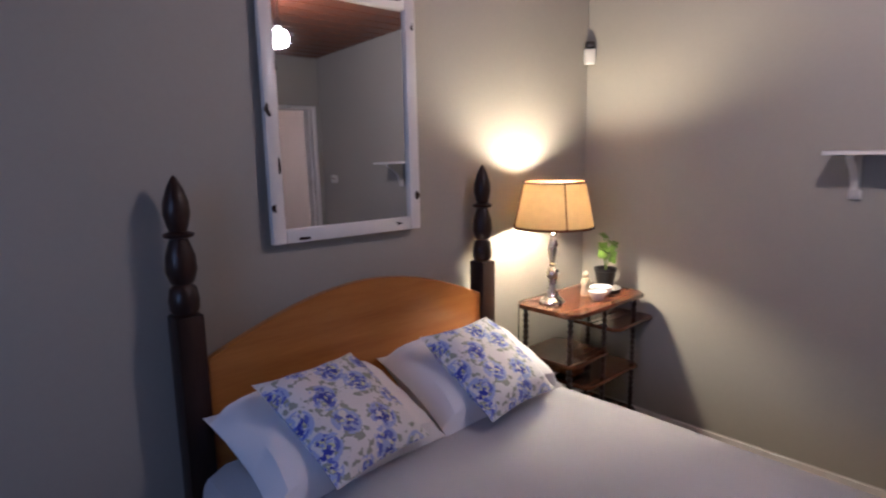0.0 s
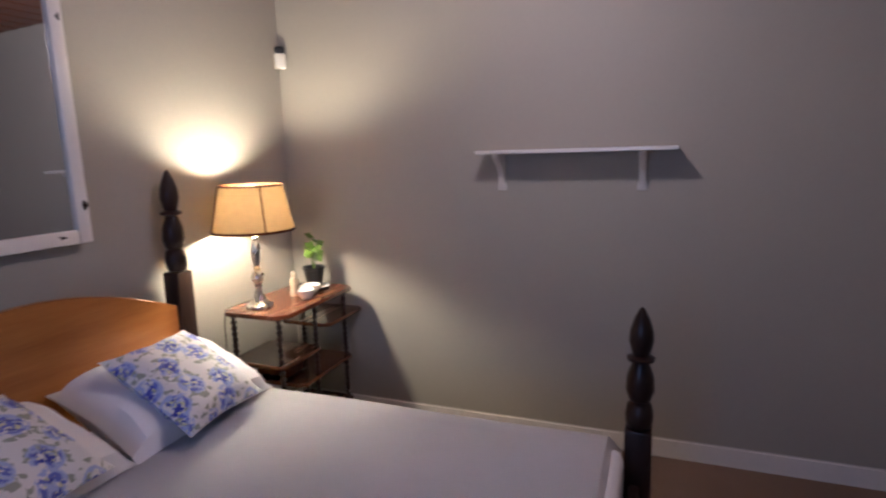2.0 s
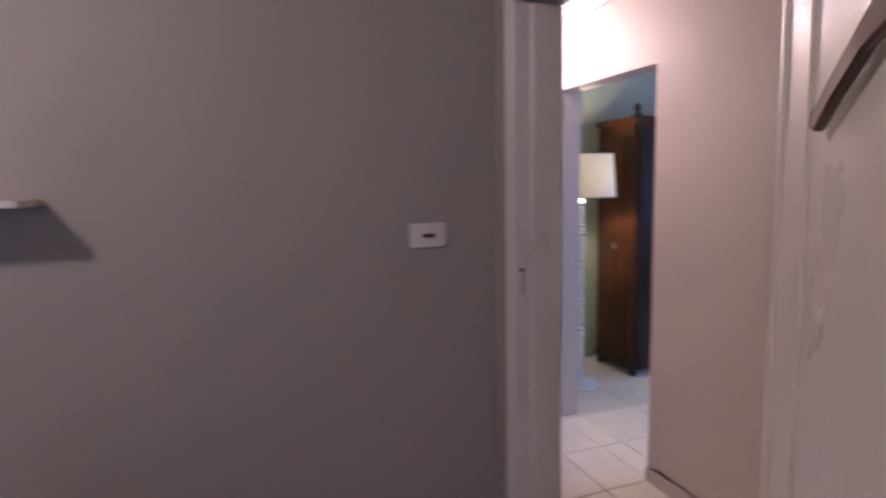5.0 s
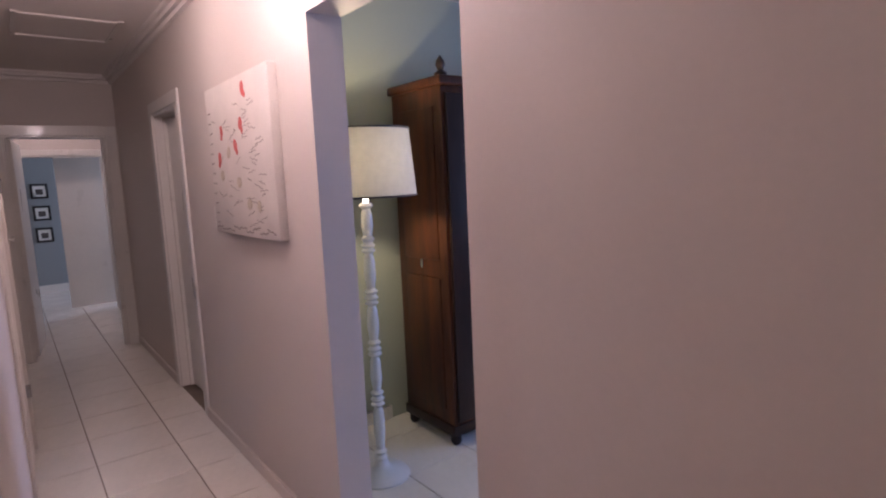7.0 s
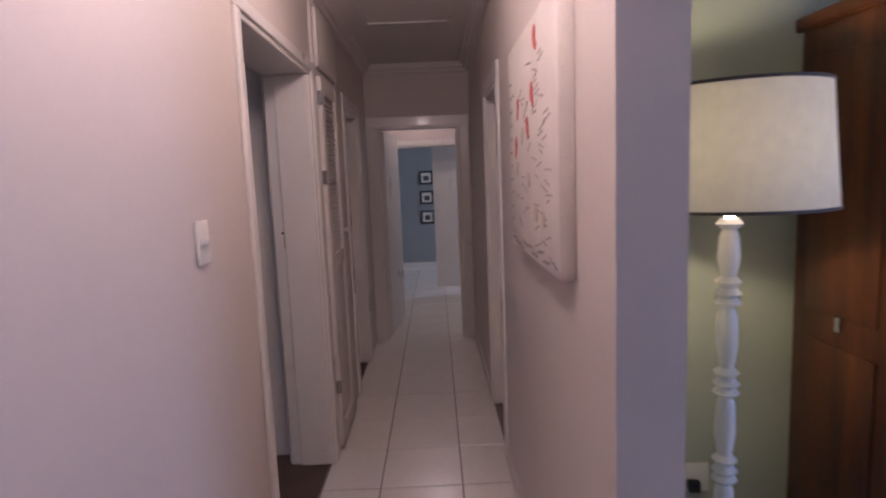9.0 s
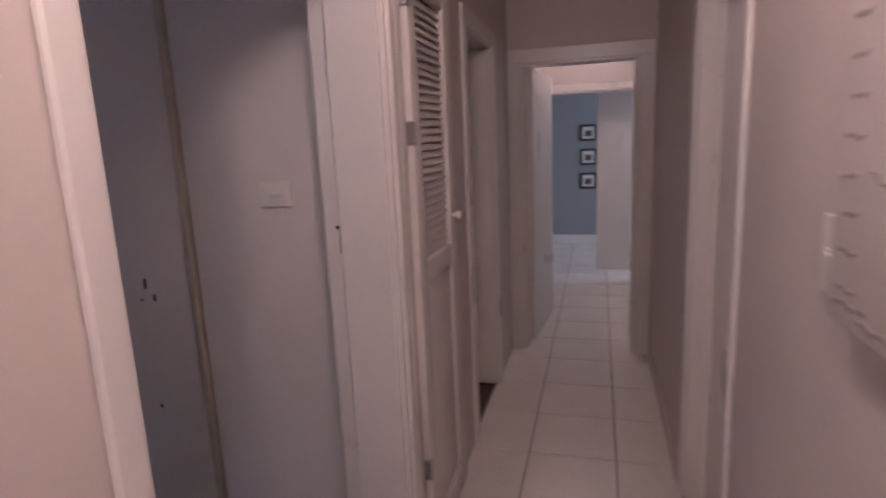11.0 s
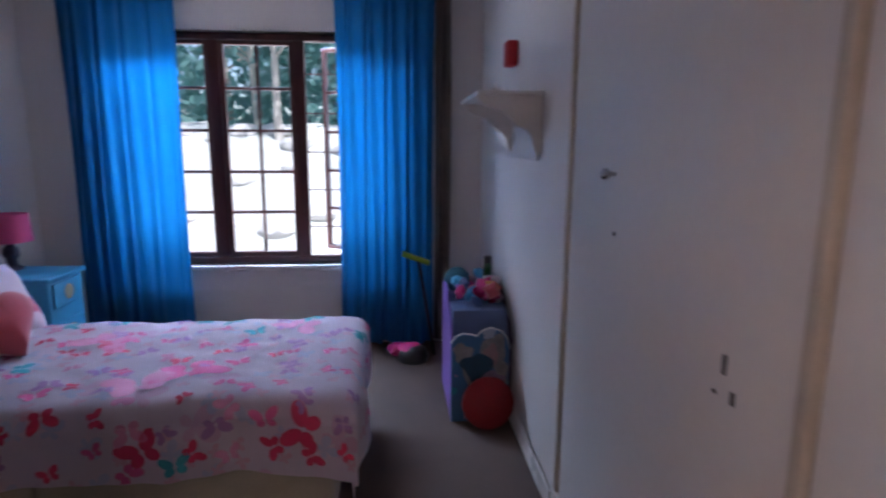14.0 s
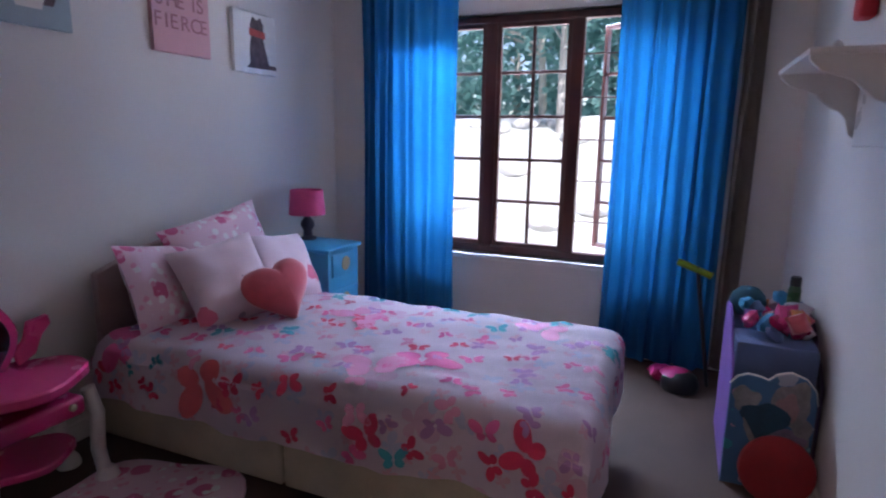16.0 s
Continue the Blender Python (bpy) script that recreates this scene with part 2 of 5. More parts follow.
FLORAL = rose_print("blue_rose_cotton", (0.72, 0.70, 0.70))
BUTTER = cloth_print("butterfly_cotton", (0.82, 0.70, 0.77), [((0.74, 0.50, 0.62), 0.45, 0.3), ((0.62, 0.62, 0.74), 0.8, 0.3), ((0.76, 0.48, 0.56), 1.3, 0.3)], 9.5, 0.55, True)
CRIMSON, TEAL, LILAC, ROSE, BLUSH, CORALINK = [mat(nm, col, 0.85, 0.06, 20, 0.2, 240) for nm, col in (("crimson_print", (0.60, 0.03, 0.10)), ("teal_print", (0.06, 0.36, 0.44)), ("lilac_print", (0.50, 0.26, 0.50)), ("rose_print", (0.70, 0.12, 0.30)), ("blush_print", (0.74, 0.30, 0.46)), ("coral_print", (0.68, 0.12, 0.14)))]
PINKPRINT = cloth_print("pink_patchwork_cotton", (0.74, 0.5, 0.58), [((0.6, 0.12, 0.25), 1.0, 0.5), ((0.75, 0.7, 0.7), 2.2, 0.5), ((0.7, 0.3, 0.42), 3.0, 0.4)], 9, 0.4)
PALEPINK = cloth_print("pale_pink_cotton", (0.70, 0.53, 0.58), [((0.6, 0.12, 0.2), 0.9, 0.12), ((0.35, 0.25, 0.3), 2.4, 0.06)], 7, 0.5)
CORAL = mat("coral_plush", (0.62, 0.09, 0.12), 0.95, 0.12, 12, 0.6, 260, sheen=0.5)
PINK = mat("pink_plastic", (0.62, 0.04, 0.18), 0.25, 0.08, 8, 0.05, 60, coat=0.4)
DEEPPINK = mat("deep_pink_plastic", (0.36, 0.012, 0.09), 0.25, 0.08, 8, 0.05, 60, coat=0.4)
WHITEPL = mat("white_toy_plastic", (0.7, 0.66, 0.62), 0.3, 0.03, 10, 0.02, 60)
BLUEPAINT = mat("light_blue_paint", (0.06, 0.33, 0.55), 0.45, 0.08, 6, 0.1, 40)
PINKSHADE = mat("pink_shade_cloth", (0.7, 0.08, 0.22), 0.8, 0.06, 20, 0.2, 200)
BEDBASE = mat("cream_bed_base_fabric", (0.5, 0.43, 0.31), 0.85, 0.1, 7, 0.4, 140)
SHADE = shade_cloth("parchment_shade", (0.6, 0.44, 0.2), (0.36, 0.21, 0.075), 0.05)
WSHADE = shade_cloth("white_linen_shade", (0.62, 0.58, 0.5), (0.5, 0.46, 0.38), 0.08)
LEAF = mat("plant_leaf", (0.14, 0.24, 0.035), 0.45, 0.2, 30, 0.1, 60)
CERAMIC = mat("white_ceramic", (0.78, 0.75, 0.7), 0.25, 0.03, 15, 0.05, 60)
STONEC = mat("cream_resin", (0.55, 0.45, 0.32), 0.6, 0.15, 40, 0.3, 90)
MIRROR = bpy.data.materials.new("mirror_silvering")
MIRROR.use_nodes = True
MIRROR.node_tree.nodes["Principled BSDF"].inputs["Metallic"].default_value = 1.0
MIRROR.node_tree.nodes["Principled BSDF"].inputs["Roughness"].default_value = 0.02
MIRROR.node_tree.nodes["Principled BSDF"].inputs["Base Color"].default_value = (0.8, 0.82, 0.82, 1)
GLASS = glass_mat("window_glass")
BULB = glow("lit_bulb_glass", (1.0, 0.8, 0.6), 14)

# ---- builders ----


def box(bm, x0, y0, z0, x1, y1, z1, m=None):
    vs = [bm.verts.new(v) for v in ((x0, y0, z0), (x1, y0, z0), (x1, y1, z0), (x0, y1, z0), (x0, y0, z1), (x1, y0, z1), (x1, y1, z1), (x0, y1, z1))]
    fs = [bm.faces.new([vs[i] for i in f]) for f in ((3, 2, 1, 0), (4, 5, 6, 7), (0, 1, 5, 4), (1, 2, 6, 5), (2, 3, 7, 6), (3, 0, 4, 7))]
    if m is not None:
        bmesh.ops.transform(bm, matrix=m, verts=vs)
    return fs


def soft_box(x0, y0, z0, x1, y1, z1, r=0.006, seg=2, m=None):
    bm = bmesh.new()
    box(bm, x0, y0, z0, x1, y1, z1)
    bmesh.ops.bevel(bm, geom=bm.edges[:], offset=min(r, (x1 - x0) * 0.45, (y1 - y0) * 0.45, (z1 - z0) * 0.45), segments=seg, affect="EDGES", profile=0.5)
    if m is not None:
        bmesh.ops.transform(bm, matrix=m, verts=bm.verts[:])
    return bm


def lathe(profile, seg=24, m=None, close=True):
    """A turned shape from (radius, height) pairs."""
    bm = bmesh.new()
    rings = []
    for r, z in profile:
        rings.append([bm.verts.new((r * math.cos(2 * math.pi * i / seg), r * math.sin(2 * math.pi * i / seg), z)) for i in range(seg)])
    for a, b in zip(rings, rings[1:]):
        for i in range(seg):
            bm.faces.new((a[i], a[(i + 1) % seg], b[(i + 1) % seg], b[i]))
    if close:
        bm.faces.new(rings[0][::-1])
        bm.faces.new(rings[-1])
    if m is not None:
        bmesh.ops.transform(bm, matrix=m, verts=bm.verts[:])
    return bm


def prism(points, depth, m=None, bevel=0.0):
    """A flat outline in the xz plane pulled out along y."""
    bm = bmesh.new()
    a = [bm.verts.new((x, 0, z)) for x, z in points]
    b = [bm.verts.new((x, depth, z)) for x, z in points]
    bm.faces.new(a)
    bm.faces.new(b[::-1])
    k = len(points)
    for i in range(k):
        bm.faces.new((a[i], b[i], b[(i + 1) % k], a[(i + 1) % k]))
    bmesh.ops.recalc_face_normals(bm, faces=bm.faces[:])
    if bevel:
        bmesh.ops.bevel(bm, geom=bm.edges[:], offset=bevel, segments=1, affect="EDGES")
    if m is not None:
        bmesh.ops.transform(bm, matrix=m, verts=bm.verts[:])
    return bm


def tube(points, r, seg=8):
    """A round rod along a line of places."""
    bm = bmesh.new()
    pts = [Vector(p) for p in points]
    rings = []
    for i, p in enumerate(pts):
        d = (pts[min(i + 1, len(pts) - 1)] - pts[max(i - 1, 0)]).normalized()
        u = d.orthogonal().normalized()
        if rings:
            u = (last - d * last.dot(d)).normalized()
        last = u
        v = d.cross(u)
        rings.append([bm.verts.new(p + r * (math.cos(2 * math.pi * k / seg) * u + math.sin(2 * math.pi * k / seg) * v)) for k in range(seg)])
    for a, b in zip(rings, rings[1:]):
        for i in range(seg):
            bm.faces.new((a[i], a[(i + 1) % seg], b[(i + 1) % seg], b[i]))
    bm.faces.new(rings[0][::-1])
    bm.faces.new(rings[-1])
    return bm


def cushion(w, h, t, m=None, n=14, pinch=0.55):
    """A stuffed pillow with pulled-out corners, lying in the xy plane."""
    bm = bmesh.new()
    grids = []
    for side in (1, -1):
        g = []
        for j in range(n + 1):
            row = []
            for i in range(n + 1):
                u, v = 2 * i / n - 1, 2 * j / n - 1
                f = max(0.0, (1 - u ** 4) * (1 - v ** 4)) ** pinch
                pull = 1 - 0.07 * (1 - abs(u) ** 2) * abs(v) ** 2 - 0.07 * (1 - abs(v) ** 2) * abs(u) ** 2
                wr = 0.06 * noise.noise(Vector((u * 2.3 + w * 9, v * 2.3, side * 3.1 + h * 5)))
                row.append(bm.verts.new((u * w / 2 * pull, v * h / 2 * pull, side * t / 2 * f * (1 + wr * 3))))
            g.append(row)
        grids.append(g)
        for j in range(n):
            for i in range(n):
                q = (g[j][i], g[j][i + 1], g[j + 1][i + 1], g[j + 1][i])
                bm.faces.new(q if side > 0 else q[::-1])
    bmesh.ops.remove_doubles(bm, verts=bm.verts[:], dist=0.0004)
    if m is not None:
        bmesh.ops.transform(bm, matrix=m, verts=bm.verts[:])
    return bm


def join(*bms):
    out = bmesh.new()
    for b in bms:
        me = bpy.data.meshes.new("tmp")
        b.to_mesh(me)
        out.from_mesh(me)
        bpy.data.meshes.remove(me)
    return out


def part(name, bm, material, parent=None, label="", smooth=None):
    me = bpy.data.meshes.new(name)
    bmesh.ops.recalc_face_normals(bm, faces=bm.faces[:])
    bm.to_mesh(me)
    bm.free()
    me.materials.append(material)
    ob = new(name, me)
    if smooth is None or smooth:
        me.polygons.foreach_set("use_smooth", [True] * len(me.polygons))
        me.set_sharp_from_angle(angle=radians(38))
    if parent is not None:
        ob.parent = parent
        ob.matrix_parent_inverse = parent.matrix_world.inverted() if parent.type == "EMPTY" and parent.parent else Matrix()
    if label:
        ob["label"] = label
    return ob


def thing(name, m, label, category, group="", kind=""):
    ob = new(name)
    ob.empty_display_size = 0.05
    ob.matrix_basis = m
    return tagged(ob, label, category, group, kind)


def structure(name, bm, material, label, category="", smooth=False):
    ob = part(name, bm, material, None, "", smooth)
    return tagged(ob, label, category or name.split("_")[0], "", "structure")


def wall(name, axis, c0, c1, a0, a1, z1, holes, low, high, label):
    """A wall between the planes c0 and c1 across an axis, from a0 to a1 along it, with openings (from, to, bottom, top); low and high are the paints on its two faces."""
    bm = bmesh.new()
    def slab(u0, u1, w0, w1):
        if u1 - u0 < 1e-4 or w1 - w0 < 1e-4:
            return
        if axis == "y":
            box(bm, u0, c0, w0, u1, c1, w1)
        else:
            box(bm, c0, u0, w0, c1, u1, w1)
    at = a0
    for u0, u1, w0, w1 in sorted(holes):
        slab(at, u0, 0, z1)
        slab(u0, u1, 0, w0)
        slab(u0, u1, w1, z1)
        at = u1
    slab(at, a1, 0, z1)
    ob = structure(name, bm, low, label, "wall")
    ob.data.materials.append(high)
    for p in ob.data.polygons:
        if p.normal["xyz".index(axis)] > -0.5:
            p.material_index = 1
    return ob

# ---- the house ----
XE, YN, YD, BY = 2.69, 1.927, -1.448, -0.148        # main bedroom: east, north and south faces, and where its own zero line lies
HN, HS, HX = -1.66, -2.62, 8.47        # hall: north and south faces, end wall
KW, KE, KS, KN = 3.12, 6.21, -1.425, 2.58   # child's room: west, east, south and north faces
TOP = 2.75

wall("wall_bedroom_north", "y", YN, YN + 0.2, -2.0, XE, TOP, [], GREY, KIDP, "taupe painted bedroom wall behind the bed")
wall("wall_bedroom_east", "x", XE, 2.84, YD, YN + 0.2, TOP, [], GREY, KIDP, "taupe painted bedroom wall with a shelf")
wall("wall_child_west", "x", KW - 0.14, KW, KS, KN, TOP, [], KIDP, KIDP, "pale painted wall behind the single bed")
wall("wall_bedroom_west", "x", -2.2, -2.0, YD - 0.2, YN + 0.2, TOP, [(-0.05, 1.10, 0.9, 2.1)], GREY, GREY, "taupe bedroom wall with a window opening")
wall("wall_bedroom_south", "y", YD - 0.2, YD, -2.0, 2.97, TOP, [(1.60, 2.65, 0.0, 2.12)], HALLP, GREY, "bedroom wall with a doorway to the hall")
wall("wall_hall_north", "y", HN, KS, 2.97, HX, TOP, [(5.02, 6.12, 0.0, 2.12), (6.17, 6.85, 0.02, 2.50), (7.15, 7.86, 0.0, 2.07)], HALLP, KIDP, "beige hall wall with doorways and a cupboard")
wall("wall_hall_south", "y", HS - 0.14, HS, 1.0, HX, TOP, [(3.335, 4.185, 0.0, 2.11), (6.12, 6.84, 0.0, 2.05)], GREEN, HALLP, "beige hall wall with an open doorway to the lounge")
wall("wall_hall_west", "x", 0.85, 1.0, HS - 0.14, YD - 0.2, TOP, [], HALLP, HALLP, "beige wall closing the hall")
wall("wall_hall_end", "x", HX, HX + 0.16, HS - 0.14, KS, TOP, [(-2.53, -1.73, 0.0, 2.03)], HALLP, HALLP, "beige end wall of the hall above a doorway")
wall("wall_child_north", "y", KN, KN + 0.22, KW - 0.43, KE + 0.2, TOP, [(3.70, 5.58, 0.60, 2.22)], KIDP, KIDP, "pale bedroom wall with a window opening")
wall("wall_child_east", "x", KE + 0.07, KE + 0.2, KS, KN, TOP, [], KIDP, KIDP, "pale bedroom wall behind the built-in cupboards")
wall("wall_lounge_east", "x", 5.22, 5.36, -6.2, HS - 0.14, TOP, [], GREEN, GREEN, "sage green lounge wall")
wall("wall_lounge_south", "y", -6.35, -6.2, 0.85, 7.4, TOP, [(1.7, 3.3, 0.85, 2.15)], GREEN, GREEN, "sage green lounge wall")
wall("wall_lounge_west", "x", 0.7, 0.85, -6.35, YD - 0.2, TOP, [], GREEN, GREEN, "sage green lounge wall")
wall("wall_lobby_north", "y", -1.45, -1.3, HX + 0.16, 12.7, TOP, [], HALLP, HALLP, "beige lobby wall")
wall("wall_lobby_south", "y", -4.4, -4.25, HX + 0.16, 12.7, TOP, [(10.3, 11.7, 0.9, 2.2)], BLUEP, BLUEP, "grey blue room wall with a window opening")
wall("wall_lobby_cross", "x", 10.5, 10.62, -4.25, -1.45, TOP, [(-2.75, -1.645, 0.0, 1.96)], HALLP, BLUEP, "beige wall with a doorway to a far room")
wall("wall_far_room", "x", 12.7, 12.85, -4.4, -1.3, TOP, [], BLUEP, BLUEP, "grey blue wall of the far room")
wall("wall_linen_back", "y", -1.424, -1.38, KE + 0.2, HX, TOP, [], CREAM, CREAM, "plain wall closing the rooms beyond the hall doors")
wall("wall_south_room", "y", -3.9, -3.8, 5.36, HX + 0.16, TOP, [], HALLP, HALLP, "beige wall beyond the hall doorway")


def slab(name, x0, y0, z0, x1, y1, z1, material, label):
    bm = bmesh.new()
    box(bm, x0, y0, z0, x1, y1, z1)
    return structure(name, bm, material, label, name.split("_")[0])


slab("floor_bedroom", -2.2, -1.63, -0.15, 2.83, 2.1, 0.0, CARPET, "brown carpet floor of the main bedroom")
slab("floor_child", 2.84, -1.6309, -0.15, 6.4, 2.7, 0.0, KCARPET, "grey brown carpet floor of the child's room")
slab("floor_hall", 0.7, -6.35, -0.2, 12.85, -1.631, -0.006, GROUT, "grouted tile bed of the hall floor")
slab("floor_cupboards", 6.401, -1.6309, -0.15, HX + 0.16, -1.3, -0.003, KCARPET, "dark floor inside the cupboards and rooms off the hall")
slab("ceiling_hall", 0.7, -2.7, 2.57, HX + 0.1, -1.6, 2.66, CEILP, "white painted hall ceiling")
slab("ceiling_child", KW - 0.3, KS - 0.1, 2.62, KE + 0.2, KN + 0.1, 2.7, CEILP, "white painted ceiling")
slab("ceiling_lounge", 0.7, -6.35, 2.62, 5.36, -2.7, 2.7, CEILP, "white painted lounge ceiling")
slab("ceiling_lobby", HX, -4.4, 2.60, 12.85, -1.3, 2.7, CEILP, "white painted lobby ceiling")
# Unseen slab, added so that no sun or sky leaks in from above.
slab("roof", -2.3, -6.5, TOP + 0.01, 12.95, 2.95, TOP + 0.2, GROUT, "unseen flat slab over the house keeping sun and sky out")

# wooden ceiling of the bedroom, its boards in one mesh
bm = bmesh.new()
for i in range(42):
    y = YD + i * 0.0805
    box(bm, -2.0, y + 0.002, 2.58 + 0.003 * (i % 2), XE, y + 0.078, 2.62)
box(bm, -2.0, YD, 2.612, XE, YN, 2.66)
structure("ceiling_bedroom", bm, CEILWOOD, "brown varnished wooden board ceiling")

# cornice of the hall
for k, (x0, y0, x1, y1, d) in enumerate(((2.97, HN, HX, HN, (0, -1)), (1.0, HS, HX, HS, (0, 1)), (HX, HS, HX, HN, (-1, 0)))):
    bm = bmesh.new()
    for a, b in ((0.075, 0.02), (0.05, 0.045), (0.028, 0.075)):
        px, py = d[0] * a, d[1] * a
        lo = (min(x0, x1, x0 + px), min(y0, y1, y0 + py))
        hi = (max(x0, x1, x0 + px), max(y0, y1, y0 + py))
        box(bm, lo[0], lo[1], 2.57 - b, hi[0], hi[1], 2.57 - (b - 0.026 if b > 0.03 else 0))
    structure("cornice", bm, CEILP, "white moulded plaster cornice", "trim")


def skirting(name, axis, c, side, a0, a1, material=WHITE, h=0.1, t=0.016):
    bm = bmesh.new()
    lo, hi = (c, c + side * t) if side > 0 else (c + side * t, c)
    if axis == "x":
        box(bm, lo, a0, 0.0, hi, a1, h)
    else:
        box(bm, a0, lo, 0.0, a1, hi, h)
    top = [e for e in bm.edges if all(v.co.z > h - 1e-4 for v in e.verts)]
    bmesh.ops.bevel(bm, geom=top, offset=t * 0.5, segments=2, affect="EDGES")
    return structure(name, bm, material, "painted timber skirting board", "baseboard")


skirting("baseboard", "x", XE, -1, YD + 0.017, YN)
skirting("baseboard", "y", YN, -1, -2.0, XE - 0.02)
skirting("baseboard", "y", HS, 1, 1.0, 3.335, HALLP, 0.08)
skirting("baseboard", "y", HS, 1, 4.185, 6.06, HALLP, 0.08)
skirting("baseboard", "y", HS, 1, 6.90, HX, HALLP, 0.08)
skirting("baseboard", "y", HN, -1, 2.99, 4.97, HALLP, 0.08)
skirting("baseboard", "x", 5.22, -1, -3.5, HS - 0.15, WHITE, 0.09)
skirting("baseboard", "x", KW, 1, KS, KN, WHITE, 0.1)
skirting("baseboard", "y", KN, -1, KW, KE, WHITE, 0.1)
skirting("baseboard", "x", KE - 0.006, -1, 0.47, KN - 0.02, WHITE, 0.1)
skirting("baseboard", "x", 12.7, -1, -4.2, -1.5, WHITE, 0.12)


def door_frame(name, axis, c0, c1, a0, a1, top, face=0.075, proud=0.014, material=WHITE, keep=None):
    """Lining, stop and architraves of a doorway through a wall whose faces are c0 and c1."""
    th = thing(name, Matrix(), "white painted door frame with architraves", "door frame", "", "structure")
    def put(nm, u0, w0, z0, u1, w1, z1, mt=material):
        bm = soft_box(*((u0, w0, z0, u1, w1, z1) if axis == "y" else (w0, u0, z0, w1, u1, z1)), r=0.004, seg=1)
        return part(nm, bm, mt, th, "", False)
    ln = 0.03
    for u0, u1 in ((a0, a0 + ln), (a1 - ln, a1)):
        put("jamb", u0, c0 - 0.002, 0, u1, c1 + 0.002, top - ln)
    put("head", a0, c0 - 0.002, top - ln, a1, c1 + 0.002, top)
    mid = c1 - 0.055
    for u0, u1 in ((a0 + ln, a0 + ln + 0.014), (a1 - ln - 0.014, a1 - ln)):
        put("stop", u0, c0 + 0.012, 0, u1, mid, top - ln - 0.001)
    for w0, w1 in ((c0 - proud, c0), (c1, c1 + proud)):
        for u0, u1 in ((a0 - face + 0.012, a0 + 0.012), (a1 - 0.012, a1 + face - 0.012)):
            put("architrave", u0, w0 - 0.001, 0, u1, w1 + 0.001, top - 0.012)
        put("architrave", a0 - face + 0.012, w0 - 0.001, top - 0.012, a1 + face - 0.012, w1 + 0.001, top + face - 0.012)
    return th


def strike(th, u, w, z, side, big=1.0):
    """Metal strike plate let into a jamb whose face looks along x."""
    part("strike_plate", soft_box(u - 0.002 if side > 0 else u - 0.003, w - 0.013 * big, z - 0.05 * big, u + 0.003 if side > 0 else u + 0.002, w + 0.013 * big, z + 0.05 * big, 0.001, 1), WHITE, th, "painted strike plate")
    part("strike_slot", soft_box(u - 0.0045, w - 0.0055 * big, z - 0.040 * big, u + 0.0045, w - 0.0025 * big, z + 0.036 * big, 0.0005, 1), MAHOGX, th, "thin brown edge of the lock recess")
    part("strike_notch", soft_box(u - 0.0045, w - 0.006 * big, z + 0.037 * big, u + 0.0045, w + 0.008 * big, z + 0.048 * big, 0.0005, 1), DARKWOOD, th, "dark latch notch")


f1 = door_frame("door_1", "y", YD - 0.2, YD - 0.03, 1.60, 2.65, 2.12, face=0.035)
strike(f1, 2.62, YD - 0.055, 1.24, -1)
f2 = door_frame("door_2", "y", HN, KS, 5.02, 6.12, 2.12, face=0.05)
strike(f2, 6.09, -1.472, 1.243, -1)
f3 = door_frame("door_3", "y", HN, KS, 7.15, 7.86, 2.07, face=0.08)
f4 = door_frame("door_4", "y", HS - 0.14, HS, 6.12, 6.84, 2.05, face=0.08)
f5 = door_frame("door_5", "x", HX, HX + 0.16, -2.53, -1.73, 2.03, face=0.09)
f6 = door_frame("door_6", "x", 10.5, 10.62, -2.75, -1.645, 1.96, face=0.07)


# ---- main bedroom ----


def quilt_place(a, b, x0, x1, y0, y1, z, drop, rnd, wrinkle):
    """Where a spot of the flat cover, measured from its middle, comes to lie once it is spread over the mattress."""
    def fold(run, lo, hi):
        half, mid = (hi - lo) / 2, (hi + lo) / 2
        if abs(run) <= half - rnd:
            return mid + run, 0.0
        over = abs(run) - (half - rnd)
        arc = rnd * math.pi / 2
        sg = 1 if run > 0 else -1
        if over < arc:
            t = over / rnd
            return mid + sg * (half - rnd + rnd * math.sin(t)), rnd * (1 - math.cos(t))
        return mid + sg * (half + 0.04 * (over - arc)), rnd + (over - arc)
    x, dx = fold(a, x0, x1)
    y, dy = fold(b, y0, y1)
    w = wrinkle * noise.noise(Vector((x * 3.2, y * 3.2, 0.4))) + 0.4 * wrinkle * noise.noise(Vector((x * 9, y * 9, 3.1)))
    return Vector((x + (2 * w if dx > rnd else 0), y + (2 * w if dy > rnd else 0), z + w - max(dx, dy) - 0.35 * min(dx, dy)))


def quilt(x0, x1, y0, y1, z, drop, rnd=0.06, n=26, wrinkle=0.006, thick=0.03):
    """A cover lying on a mattress, its edges rounded over and hanging down."""
    bm = bmesh.new()
    rows, flat = [], {}
    for j in range(n + 1):
        row = []
        for i in range(n + 1):
            a, b = (-1 + 2 * i / n) * ((x1 - x0) / 2 + drop), (-1 + 2 * j / n) * ((y1 - y0) / 2 + drop)
            row.append(bm.verts.new(quilt_place(a, b, x0, x1, y0, y1, z, drop, rnd, wrinkle)))
            flat[row[-1]] = (a, b)
        rows.append(row)
    for j in range(n):
        for i in range(n):
            bm.faces.new((rows[j][i], rows[j][i + 1], rows[j + 1][i + 1], rows[j + 1][i]))
    uv = bm.loops.layers.uv.new("flat")
    for f in bm.faces:
        for lp in f.loops:
            lp[uv].uv = flat[lp.vert]
    bmesh.ops.solidify(bm, geom=bm.faces[:], thickness=thick)
    return bm


